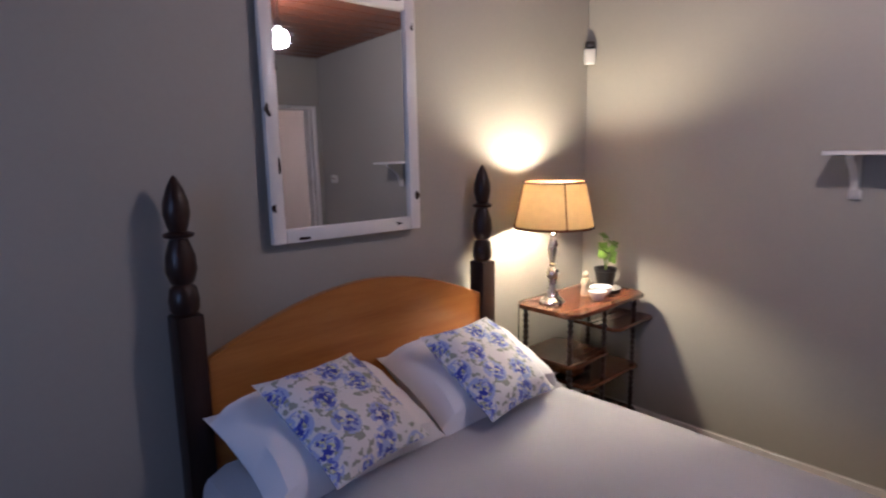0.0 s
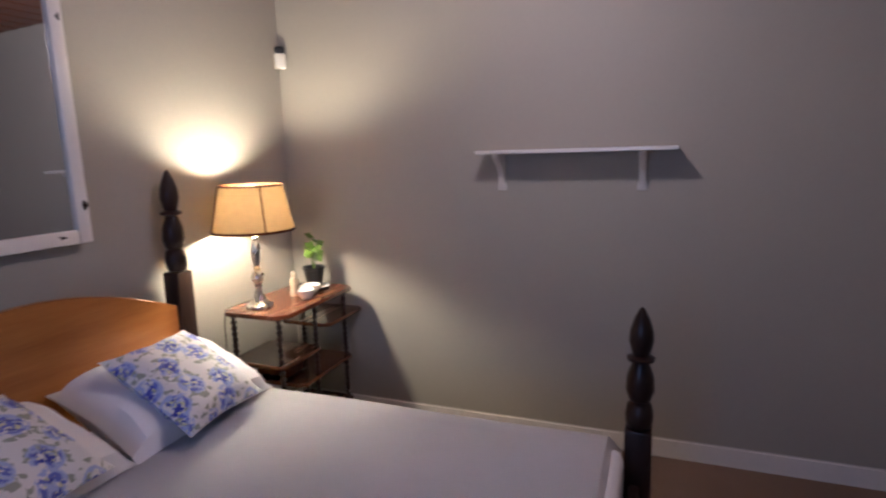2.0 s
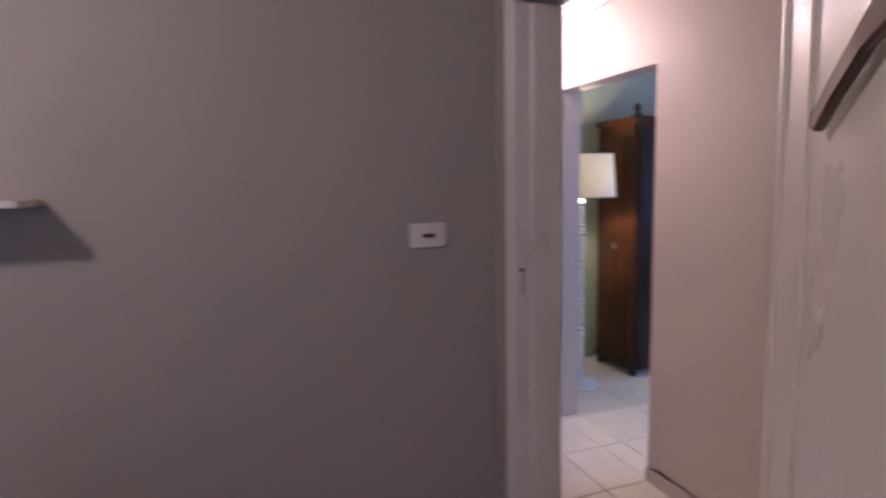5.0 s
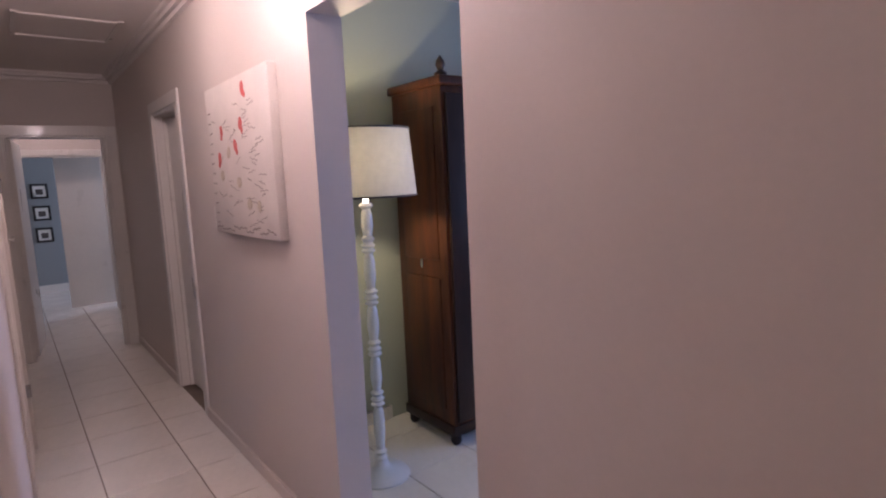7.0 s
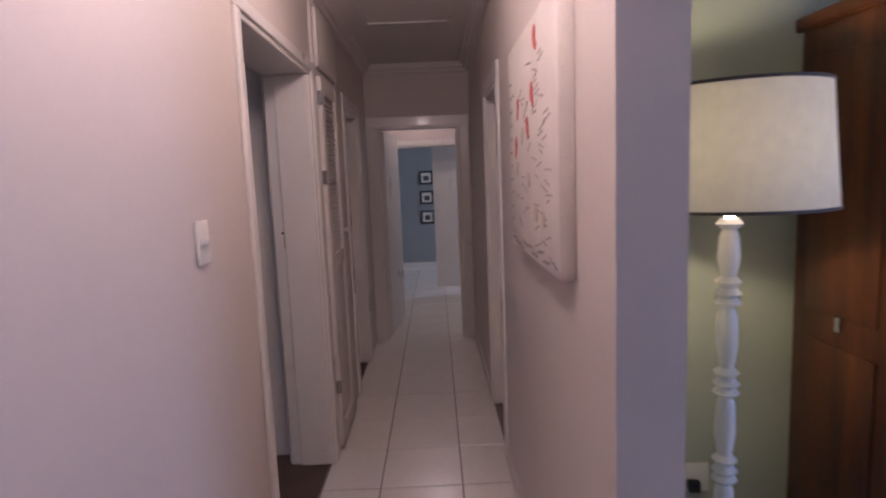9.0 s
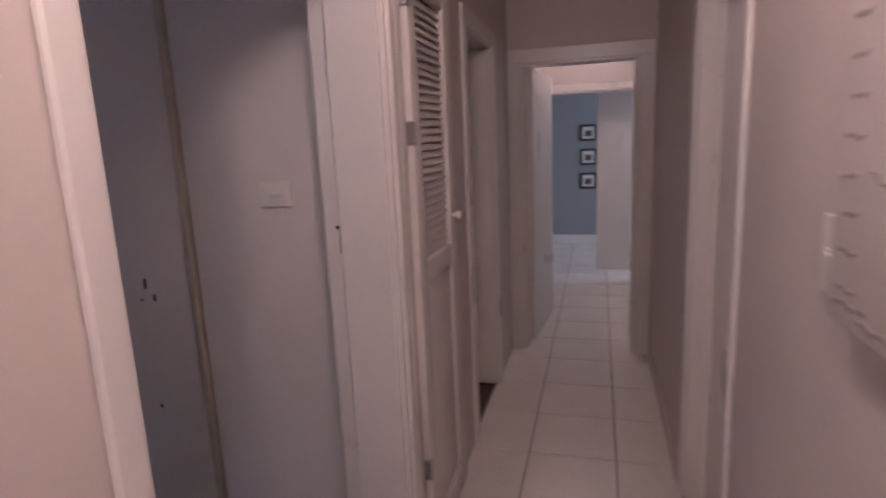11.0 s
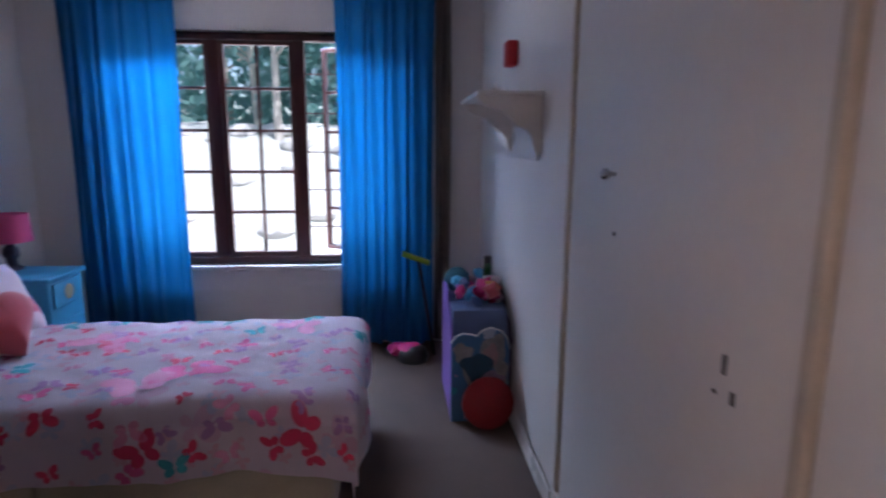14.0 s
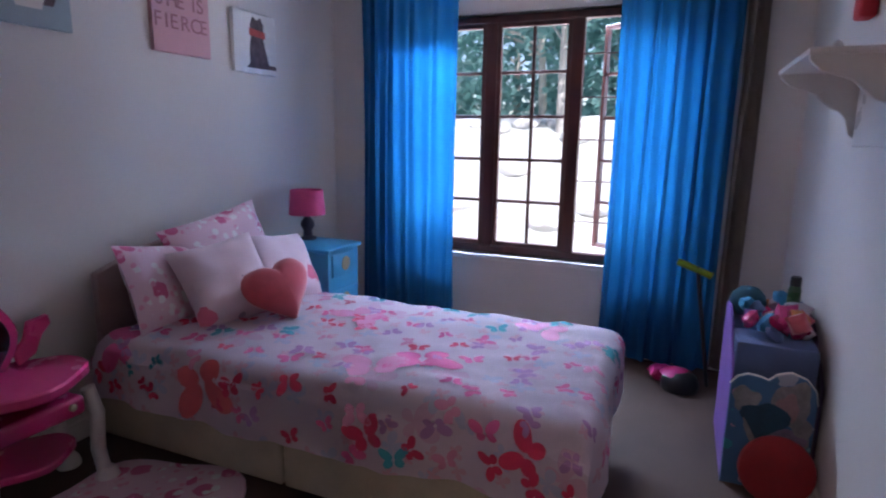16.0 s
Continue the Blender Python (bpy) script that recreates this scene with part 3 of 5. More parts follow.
def bedpost(parent, x, y, block, tip, w=0.088):
    h = tip - block
    post = part("post", soft_box(x - w / 2, y - w / 2, 0, x + w / 2, y + w / 2, block, 0.008, 2), DARKWOOD, parent)
    k = h / 0.46
    prof = [(0.012, 0), (0.036, 0.004), (0.044, 0.02), (0.046, 0.05), (0.04, 0.09), (0.028, 0.104), (0.036, 0.112), (0.047, 0.15), (0.044, 0.2), (0.03, 0.245), (0.026, 0.255), (0.044, 0.262), (0.046, 0.272), (0.026, 0.28), (0.032, 0.3), (0.04, 0.335), (0.037, 0.375), (0.024, 0.42), (0.009, 0.452), (0.002, 0.46)]
    part("finial", lathe([(r, z * k) for r, z in prof], 20, pose(x, y, block)), DARKWOOD, post, "turned dark wood finial")
    return post


bed = thing("double_bed", pose(0, BY, 0), "four-post double bed with dark posts and white linen", "bed")
bedpost(bed, 0.36, 1.985, 1.06, 1.495)
bedpost(bed, 1.72, 1.985, 1.045, 1.495)
bedpost(bed, 0.36, 0.03, 0.60, 1.02)
bedpost(bed, 1.74, 0.02, 0.60, 1.02)
arc = [(0.40, 0.40)] + [(0.405 + 1.27 * i / 24, 0.90 + 0.20 * math.sin(math.pi * (0.06 + 0.88 * i / 24)) - 0.035) for i in range(25)] + [(1.68, 0.40)]
part("headboard", prism(arc, 0.035, pose(0, 1.955, 0), 0.005), GOLDWOOD, bed, "arched honey-coloured veneer headboard")
for x in (0.335, 1.70):
    part("side_rail", soft_box(x, 0.05, 0.24, x + 0.035, 1.95, 0.40, 0.006), DARKWOOD, bed)
part("foot_rail", soft_box(0.40, 0.012, 0.24, 1.68, 0.045, 0.42, 0.006), DARKWOOD, bed)
part("mattress", soft_box(0.385, 0.06, 0.30, 1.695, 1.94, 0.545, 0.04, 3), SHEET, bed)
part("bed_cover", quilt(0.345, 1.755, 0.07, 1.93, 0.57, 0.22, 0.05), SHEET, bed, "smooth white cotton bed cover")

for i, (x, y, z, rx, rz, nm) in enumerate(((0.70, 1.715, 0.655, 20, 3, 0), (1.38, 1.72, 0.655, 22, -2, 0))):
    p = part("pillow", cushion(0.66, 0.46, 0.22, pinch=0.42), SHEET)
    p.matrix_basis = pose(x, y + BY, z, rx, 0, rz)
    tagged(p, "plump white pillow lying against the headboard", "pillow", "white bed pillows")
for x, y, z, rx, ry, rz in ((0.70, 1.62, 0.745, 30, 3, 12), (1.35, 1.60, 0.735, 33, 2, 6)):
    p = part("scatter_cushion", cushion(0.425, 0.425, 0.12), FLORAL)
    p.matrix_basis = pose(x, y + BY, z, rx, ry, rz)
    tagged(p, "square white cushion printed with blue roses", "cushion", "rose cushions on the bed")

pend = thing("ceiling_light", pose(1.48, 0.498 + BY, 2.58), "small bare bulb on a short ceiling fitting, lit", "ceiling light")
part("gallery", lathe([(0.045, 0), (0.045, -0.02), (0.012, -0.03), (0.012, -0.15), (0.022, -0.16), (0.022, -0.2)], 24), METAL, pend)
pg = part("globe", lathe([(0.014, -0.2), (0.028, -0.225), (0.033, -0.25), (0.026, -0.275), (0.012, -0.288), (0.003, -0.29)], 24), glow("lit_bedroom_globe", (1.0, 0.9, 0.82), 7), pend, "glowing opal glass")
pg.visible_shadow = False

# whatnot side table with bobbin legs
tbl = thing("side_table", pose(1.93, 1.60 + BY, 0), "brown wooden whatnot table with bobbin legs", "side table")
W, D = 0.68, 0.38


def plank(x0, y0, x1, y1, z, t=0.022, clip=0.05):
    pts = [(x0 + clip, y0), (x1 - clip, y0), (x1, y0 + clip), (x1, y1 - clip), (x1 - clip, y1), (x0 + clip, y1), (x0, y1 - clip), (x0, y0 + clip)]
    return prism(pts, t, pose(0, 0, z, -90) , 0.004)


part("tabletop", plank(0, -0.0, W, D, 0.80), MAHOGX, tbl, "polished brown tabletop with clipped corners")
part("shelf", plank(0.02, 0.02, 0.36, D - 0.02, 0.545, 0.02, 0.03), MAHOGX, tbl)
part("shelf", plank(0.38, 0.0, 0.76, D - 0.06, 0.655, 0.02, 0.03), MAHOGX, tbl)
part("shelf", plank(0.16, 0.02, 0.66, D - 0.02, 0.40, 0.02, 0.03), MAHOGX, tbl)
part("shelf", plank(0.02, 0.02, 0.66, D - 0.02, 0.14, 0.02, 0.03), MAHOGX, tbl)
part("drawer_box", soft_box(0.20, 0.14, 0.412, 0.36, 0.34, 0.52, 0.005), MAHOGX, tbl)
for lx, ly in ((0.05, 0.06), (0.05, 0.33), (0.33, 0.05), (0.62, 0.05), (0.62, 0.33)):
    prof = [(0.016, 0)]
    for k in range(26):
        z = 0.01 + k * 0.0296
        prof += [(0.009, z), (0.016, z + 0.015)]
    prof += [(0.013, 0.779)]
    part("leg", lathe(prof, 10, pose(lx, ly, 0)), DARKWOOD, tbl)

# table lamp
lx, ly, lz = 2.075, 1.84 + BY, 0.80
lampt = thing("table_lamp", pose(lx, ly, lz), "silver table lamp with a lit parchment shade", "lamp")
part("base", lathe([(0.062, 0), (0.066, 0.004), (0.064, 0.012), (0.045, 0.022), (0.03, 0.05), (0.018, 0.078), (0.014, 0.09), (0.02, 0.1), (0.016, 0.112)], 28), SILVER, lampt)
part("stem", lathe([(0.014, 0.112), (0.03, 0.135), (0.034, 0.15), (0.028, 0.168), (0.013, 0.185), (0.02, 0.196), (0.013, 0.205), (0.02, 0.23), (0.026, 0.27), (0.02, 0.31), (0.013, 0.335), (0.022, 0.345), (0.022, 0.352), (0.012, 0.36), (0.012, 0.40)], 28), SILVER, lampt, "turned and brushed silver stem")
z0, z1, r0, r1 = 0.385, 0.605, 0.197, 0.15
shade = part("shade", lathe([(r0, z0), (r1, z1)], 40, close=False), SHADE, lampt, "parchment coloured tapered shade")
part("rim", lathe([(r0 + 0.003, z0 - 0.004), (r0 + 0.003, z0 + 0.008), (r0 - 0.003, z0 + 0.008), (r0 - 0.003, z0 - 0.004), (r0 + 0.003, z0 - 0.004)], 40, close=False), MAHOGX, shade, "brown binding")
part("rim", lathe([(r1 + 0.003, z1 - 0.006), (r1 + 0.003, z1 + 0.004), (r1 - 0.003, z1 + 0.004), (r1 - 0.003, z1 - 0.006), (r1 + 0.003, z1 - 0.006)], 40, close=False), MAHOGX, shade, "brown binding")
for k in range(4):
    a = math.radians(-125 + 90 * k)
    part("seam", tube([((r0 + 0.002) * math.cos(a), (r0 + 0.002) * math.sin(a), z0), ((r1 + 0.002) * math.cos(a), (r1 + 0.002) * math.sin(a), z1)], 0.004, 6), MAHOGX, shade, "brown binding")
for k in range(3):
    a = math.radians(20 + 120 * k)
    part("spoke", tube([(0, 0, z1 - 0.03), (r1 * math.cos(a), r1 * math.sin(a), z1)], 0.002, 6), METAL, lampt)
part("bulb", lathe([(0.012, 0.40), (0.014, 0.42), (0.02, 0.44), (0.02, 0.452), (0.004, 0.46)], 16), BULB, lampt, "lit bulb").visible_shadow = True
part("cable", tube([(-0.06, 0.02, 0.006), (-0.10, 0.06, 0.02), (-0.16, 0.08, 0.01), (-0.20, 0.05, -0.06), (-0.21, 0.04, -0.25), (-0.2, 0.06, -0.42)], 0.003, 6), BLACK, lampt)

# plant pot
plant = thing("potted_plant", pose(2.50, 1.80 + BY, 0.80), "small leafy plant in a black plastic pot", "plant")
part("saucer", lathe([(0.03, 0), (0.07, 0.004), (0.085, 0.012), (0.082, 0.014), (0.06, 0.006)], 20), CERAMIC, plant)
part("pot", lathe([(0.04, 0.008), (0.045, 0.03), (0.058, 0.105), (0.062, 0.108), (0.062, 0.122), (0.052, 0.12), (0.05, 0.1)], 20), BLACK, plant)
rnd = random.Random(4)
for k in range(6):
    a, tall, out = rnd.uniform(0, 6.28), rnd.uniform(0.06, 0.19), rnd.uniform(0.02, 0.075)
    if k == 0:
        a, tall, out = 3.0, 0.2, 0.02
    tip = (out * math.cos(a), out * math.sin(a), 0.10 + tall)
    stem = part("stem", tube([(0, 0, 0.1), (tip[0] * 0.4, tip[1] * 0.4, 0.1 + tall * 0.6), tip], 0.0025, 6), LEAF, plant)
    for s in range(2 if k else 1):
        size = rnd.uniform(0.028, 0.045)
        leaf = cushion(size * 1.1, size * 2.0, 0.004, n=6)
        part("leaf", join(leaf), LEAF, stem).matrix_basis = pose(tip[0] + 0.012 * s, tip[1], tip[2] - 0.02 * s, rnd.uniform(20, 70), rnd.uniform(-30, 30), rnd.uniform(0, 360))

fig = join(lathe([(0.022, 0), (0.024, 0.01), (0.02, 0.05), (0.025, 0.075), (0.02, 0.092), (0.01, 0.098)], 14), lathe([(0.006, 0.096), (0.014, 0.105), (0.015, 0.118), (0.008, 0.13), (0.002, 0.133)], 12), cushion(0.062, 0.03, 0.02, pose(0, -0.012, 0.07, 80, 0, 10), 6))
fg = part("figurine", fig, STONEC)
fg.matrix_basis = pose(2.31, 1.80 + BY, 0.80)
tagged(fg, "small cream resin figurine on the table", "figurine")
for i, (x, y, s) in enumerate(((2.27, 1.70, 0.9), (2.38, 1.74, 1.0))):
    b = part("ceramic_bowl", lathe([(0.024 * s, 0), (0.03 * s, 0.004), (0.045 * s, 0.025), (0.05 * s, 0.048), (0.047 * s, 0.049), (0.04 * s, 0.026), (0.02 * s, 0.009)], 22), CERAMIC)
    b.matrix_basis = pose(x, y + BY, 0.80, 0, 0, 30 * i)
    tagged(b, "small white ceramic bowl on the table", "bowl", "white bowls on the side table")

# mirror in an old window frame
mr = thing("wall_mirror", pose(0.69, YN - 0.02, 1.235, -0.8, 0, -1.4), "wall mirror in a chipped white wooden frame", "mirror")
mw, mh, fw = 0.67, 0.93, 0.052
for nm, a in (("frame_stile", (0, 0, fw, mh)), ("frame_stile", (mw - fw, 0, mw, mh)), ("frame_rail", (fw, 0, mw - fw, fw)), ("frame_rail", (fw, mh - fw, mw - fw, mh))):
    fr = part(nm, soft_box(a[0], -0.034, a[1], a[2], -0.004, a[3], 0.006, 2), WHITE, mr, "white paint flaking off wood")
for k, (x, z, w, h) in enumerate(((0.012, 0.13, 0.013, 0.03), (0.01, 0.47, 0.015, 0.05), (0.01, 0.86, 0.016, 0.03), (0.12, 0.014, 0.035, 0.012), (0.56, 0.03, 0.04, 0.012), (0.655, 0.14, 0.013, 0.04), (0.652, 0.82, 0.012, 0.03), (0.55, 0.915, 0.05, 0.013), (0.04, 0.28, 0.006, 0.06), (0.05, 0.62, 0.006, 0.03))):
    pts = [(x + w * rnd.uniform(-0.5, 0.5) + 0.5 * w * math.cos(t), z + 0.5 * h * math.sin(t)) for t in [i * math.pi / 4 for i in range(8)]]
    part("paint_chip", prism(pts, 0.003, pose(0, -0.0365, 0)), DARKWOOD, mr, "bare dark wood where paint has flaked", False)
part("mirror_glass", soft_box(fw - 0.004, -0.018, fw - 0.004, mw - fw + 0.004, -0.008, mh - fw + 0.004, 0.001, 1), MIRROR, mr, "mirror glass", False)

# shelf on brackets
sh = thing("wall_shelf", pose(XE, BY, 1.52), "plain white wooden shelf on two brackets", "shelf")
part("board", soft_box(-0.185, -0.085, 0.0, 0, 0.835, 0.018, 0.003, 1), WHITE, sh)
for y in (0.05, 0.73):
    br = part("bracket", prism([(0, 0), (-0.15, 0), (-0.145, -0.018), (-0.10, -0.045), (-0.05, -0.085), (-0.032, -0.14), (-0.02, -0.17), (0, -0.17)], 0.03, pose(0, y, 0), 0.002), WHITE, sh)
    part("bracket_plate", soft_box(-0.014, y - 0.008, -0.185, -0.001, y + 0.038, -0.145, 0.004, 2), WHITE, br)

se = thing("motion_sensor", pose(XE - 0.035, YN - 0.035, 2.03, 0, 0, -45), "white corner alarm sensor with a grey cap", "alarm sensor")
part("sensor_body", soft_box(-0.03, -0.02, 0, 0.03, 0.02, 0.085, 0.008, 3), PLASTIC, se)
part("sensor_cap", soft_box(-0.026, -0.016, 0.087, 0.026, 0.016, 0.125, 0.012, 3), BLACK, se, "dark grey bracket")


def wall_switch(m, label, w=0.115, h=0.075, rocker=None):
    th = thing("light_switch", m, label, "light switch")
    part("plate", soft_box(-w / 2, -0.010, -h / 2, w / 2, 0.0, h / 2, 0.004, 2), PLASTIC, th)
    part("surround", soft_box(-0.028, -0.013, -0.011, 0.028, -0.0095, 0.011, 0.003, 1), PLASTIC, th)
    part("rocker", soft_box(-0.02, -0.017, -0.006, 0.02, -0.0125, 0.006, 0.002, 1), rocker or CERAMIC, th)
    return th


wall_switch(pose(XE, -1.07 + BY, 1.40, 0, 0, -90), "white plastic light switch with a brown rocker", rocker=MAHOGX)
wall_switch(pose(KE - 0.001, -1.19, 1.385, 0, 0, -90), "cream light switch beside the cupboard", 0.125, 0.09)
wall_switch(pose(5.44, HS, 1.34, 0, 0, 180), "white wall box beside the canvas", 0.10, 0.125)
wall_switch(pose(4.59, HN, 1.40, 0, 0, 0), "white hall light switch beside the doorway", 0.075, 0.115)

# bedroom door leaf, open
leafd = thing("door_leaf", pose(1.632, YD + 0.017, 0.008, 0, 0, 141.5), "open bedroom door, white outside and brown inside", "door")
LW, LT = 0.80, 0.042
part("outer_face", soft_box(0, -LT, 0, LW, -0.012, 2.06, 0.002, 1), WHITE, leafd, "white gloss door face")
part("inner_face", soft_box(0, -0.0119, 0, LW, 0, 2.06, 0.002, 1), DOORWOOD, leafd, "dark brown varnished door face")
for x0 in (0.035, 0.16, 0.70):
    part("moulding", soft_box(x0, -LT - 0.006, 0.02, x0 + 0.014, -LT + 0.001, 2.04, 0.003, 2), WHITE, leafd)
for z0, z1 in ((0.22, 0.92), (1.12, 1.92)):
    for x0, x1 in ((0.12, 0.37), (0.45, 0.70)):
        part("moulding", soft_box(x0, -0.001, z0, x1, 0.007, z1, 0.006, 2), DOORWOOD, leafd)
lk = part("lock_plate", soft_box(LW - 0.002, -LT + 0.009, 1.09, LW + 0.002, -0.009, 1.31, 0.001, 1), METAL, leafd, "steel lock face plate")
part("latch", soft_box(LW, -0.03, 1.235, LW + 0.012, -0.016, 1.26, 0.003, 1), METAL, lk)
part("bolt_hole", soft_box(LW, -0.029, 1.16, LW + 0.003, -0.017, 1.195, 0.001, 1), BLACK, lk)
for z in (1.105, 1.295):
    part("screw", lathe([(0.004, 0), (0.004, 0.004), (0.001, 0.005)], 8, pose(LW, -0.023, z, 0, 90, 0)), METAL, lk)
for y, s in ((-LT, -1), (0.0, 1)):
    hp = part("handle_plate", soft_box(LW - 0.08, min(y, y + s * 0.006), 1.10, LW - 0.04, max(y, y + s * 0.006), 1.28, 0.002, 1), METAL, leafd)
    part("lever_handle", tube([(LW - 0.06, y, 1.22), (LW - 0.06, y + s * 0.045, 1.22), (LW - 0.075, y + s * 0.052, 1.22), (LW - 0.12, y + s * 0.05, 1.218), (LW - 0.165, y + s * 0.048, 1.21)], 0.008, 10), METAL, hp)
hang = thing("coat_hanger", leafd.matrix_basis @ pose(0.44, -LT - 0.012, 1.62), "dark brown wooden coat hanger on the door", "coat hanger")
hpts = [(-0.2, -0.005), (-0.15, 0.022), (-0.08, 0.055), (-0.02, 0.082), (0.02, 0.082), (0.08, 0.055), (0.15, 0.022), (0.2, -0.005), (0.205, -0.022), (0.19, -0.026), (0.14, 0.0), (0.07, 0.03), (0, 0.045), (-0.07, 0.03), (-0.14, 0.0), (-0.19, -0.026), (-0.205, -0.022)]
part("yoke", prism(hpts, 0.012, pose(0, -0.008, 0), 0.003), DOORWOOD, hang)
part("strap", soft_box(-0.016, -0.006, 0.075, 0.016, 0.004, 0.36, 0.003), DOORWOOD, hang, "dark strap looped over the door top")

# ---- hall ----
lou = thing("linen_cupboard", pose(6.17, HN, 0), "narrow cream linen cupboard with louvred door", "cupboard")
part("frame_side", soft_box(0, -0.012, 0.02, 0.05, 0.12, 2.50, 0.004), CREAM, lou)
part("frame_side", soft_box(0.60, -0.012, 0.02, 0.68, 0.12, 2.50, 0.004), CREAM, lou)
part("frame_rail", soft_box(0.05, -0.010, 2.105, 0.60, 0.12, 2.145, 0.004), CREAM, lou)
part("frame_rail", soft_box(0.05, -0.010, 2.46, 0.60, 0.12, 2.50, 0.004), CREAM, lou)
ld = part("louvre_door", join(soft_box(0.052, -0.034, 0.03, 0.135, -0.006, 2.10, 0.004), soft_box(0.48, -0.034, 0.03, 0.598, -0.006, 2.10, 0.004), soft_box(0.135, -0.032, 0.03, 0.48, -0.006, 0.14, 0.004), soft_box(0.135, -0.032, 2.02, 0.48, -0.006, 2.10, 0.004), soft_box(0.135, -0.032, 1.05, 0.48, -0.006, 1.13, 0.004), soft_box(0.135, -0.020, 0.14, 0.48, -0.010, 1.05, 0.003)), CREAM, lou, "cream louvred cupboard door")
for k in range(32):
    part("slat", soft_box(0.133, -0.027, -0.0035, 0.482, 0.010, 0.0035, 0.002, 1, pose(0, -0.004, 1.145 + k * 0.0277, 58)), CREAM, ld)
part("knob", lathe([(0.008, 0), (0.008, 0.014), (0.017, 0.02), (0.019, 0.028), (0.012, 0.036), (0.003, 0.038)], 16, pose(0.51, -0.034, 1.24, 90)), CERAMIC, ld, "white round knob")
part("upper_door", soft_box(0.052, -0.030, 2.15, 0.598, -0.006, 2.455, 0.005), CREAM, lou, "plain cream upper cupboard door")
# Black sheet added behind the slats to paint the cupboard's inner shade.
part("shade_backing", soft_box(0.05, 0.05, 0.03, 0.60, 0.06, 2.47, 0.001, 1), BLACK, lou)
for z in (0.35, 1.53, 1.95):
    part("hinge", soft_box(0.040, -0.040, z, 0.066, -0.012, z + 0.075, 0.003, 1), METAL, lou)

# painted canvas
cv = thing("canvas_painting", pose(4.49, HS, 1.275), "white abstract canvas with red blossoms and dark marks", "painting")
part("canvas", soft_box(0, 0, 0, 0.87, 0.042, 0.72, 0.004, 2), mat("canvas_paint", (0.66, 0.6, 0.55), 0.7, 0.08, 6, 0.4, 120), cv)
RED = mat("red_paint", (0.6, 0.1, 0.09), 0.7, 0.15, 30, 0.3, 90)
STROKE = mat("grey_brown_paint", (0.36, 0.31, 0.27), 0.7, 0.15, 30, 0.3, 90)
INK = mat("dark_paint", (0.1, 0.08, 0.07), 0.7, 0.15, 30, 0.3, 90)
OCHRE = mat("ochre_paint", (0.42, 0.33, 0.2), 0.7, 0.15, 30, 0.3, 90)
rnd = random.Random(11)


def blotch(x, z, w, h, a, material, name):
    pts = [(0.5 * w * math.cos(t) * rnd.uniform(0.75, 1.1), 0.5 * h * math.sin(t) * rnd.uniform(0.75, 1.1)) for t in [i * math.pi / 5 for i in range(10)]]
    part(name, prism(pts, 0.003, pose(x, 0.0415, z, 0, a, 0)), material, cv, "", False)


def squiggle(x, z, w, tilt, thick=0.0035):
    wave = [(-0.5 * w + w * i / 7, 0.003 * math.sin(i * 1.7 + x * 40)) for i in range(8)]
    pts = [(u, v + thick / 2) for u, v in wave] + [(u, v - thick / 2) for u, v in wave[::-1]]
    part("dark_stroke", prism(pts, 0.002, pose(x, 0.0415, z, 0, tilt, 0)), STROKE, cv, "", False)


for x, z in ((0.30, 0.66), (0.36, 0.51), (0.45, 0.42), (0.64, 0.50), (0.70, 0.37)):
    blotch(x, z, 0.045, 0.065, rnd.uniform(-20, 20), RED, "red_blossom")
    blotch(x + rnd.uniform(-0.02, 0.02), z - 0.03, 0.03, 0.03, rnd.uniform(-20, 20), RED, "red_blossom")
for k in range(34):
    squiggle(rnd.uniform(0.12, 0.34), 0.04 + 0.017 * k, rnd.uniform(0.04, 0.11), rnd.uniform(-14, 14))
for k in range(12):
    squiggle(0.82 + rnd.uniform(-0.01, 0.01), 0.05 + 0.05 * k, rnd.uniform(0.03, 0.06), rnd.uniform(-5, 5), 0.004)
for k in range(18):
    squiggle(rnd.uniform(0.4, 0.76), rnd.uniform(0.04, 0.62), rnd.uniform(0.03, 0.12), rnd.uniform(-25, 25), 0.003)
for k in range(9):
    squiggle(0.08 + 0.09 * k, 0.03 + rnd.uniform(-0.012, 0.012), 0.1, rnd.uniform(-10, 10), 0.007)
SMUDGE = mat("pale_ochre_paint", (0.56, 0.48, 0.37), 0.7, 0.15, 30, 0.3, 90)
for k in range(5):
    blotch(0.2 + 0.12 * k, rnd.uniform(0.08, 0.5), rnd.uniform(0.04, 0.07), rnd.uniform(0.05, 0.09), rnd.uniform(-25, 25), SMUDGE, "ochre_dab")

# The middle and lobby globes are added to house the fill lamps.
for x, y in ((4.15, -2.16), (5.15, -2.14), (9.6, -2.2)):
    gl = thing("ceiling_globe", pose(x, y, 2.57 if x < 6 else 2.60), "round white glass ceiling light, lit, some added for fill", "ceiling light", "hall ceiling lights")
    part("gallery", lathe([(0.06, -0.0), (0.062, -0.03), (0.05, -0.034)], 24), PLASTIC, gl)
    globe = part("globe", lathe([(0.045, -0.034), (0.09, -0.055), (0.105, -0.1), (0.085, -0.15), (0.04, -0.175), (0.004, -0.18)], 24), glow("lit_globe_glass", (1.0, 0.86, 0.74), 6), gl, "glowing opal glass")
    globe.visible_shadow = False
hatch = bmesh.new()
box(hatch, 6.46, -2.43, 2.562, 6.49, -1.85, 2.5705)
box(hatch, 7.03, -2.43, 2.562, 7.06, -1.85, 2.5705)
box(hatch, 6.43, -2.43, 2.562, 7.03, -2.40, 2.5705)
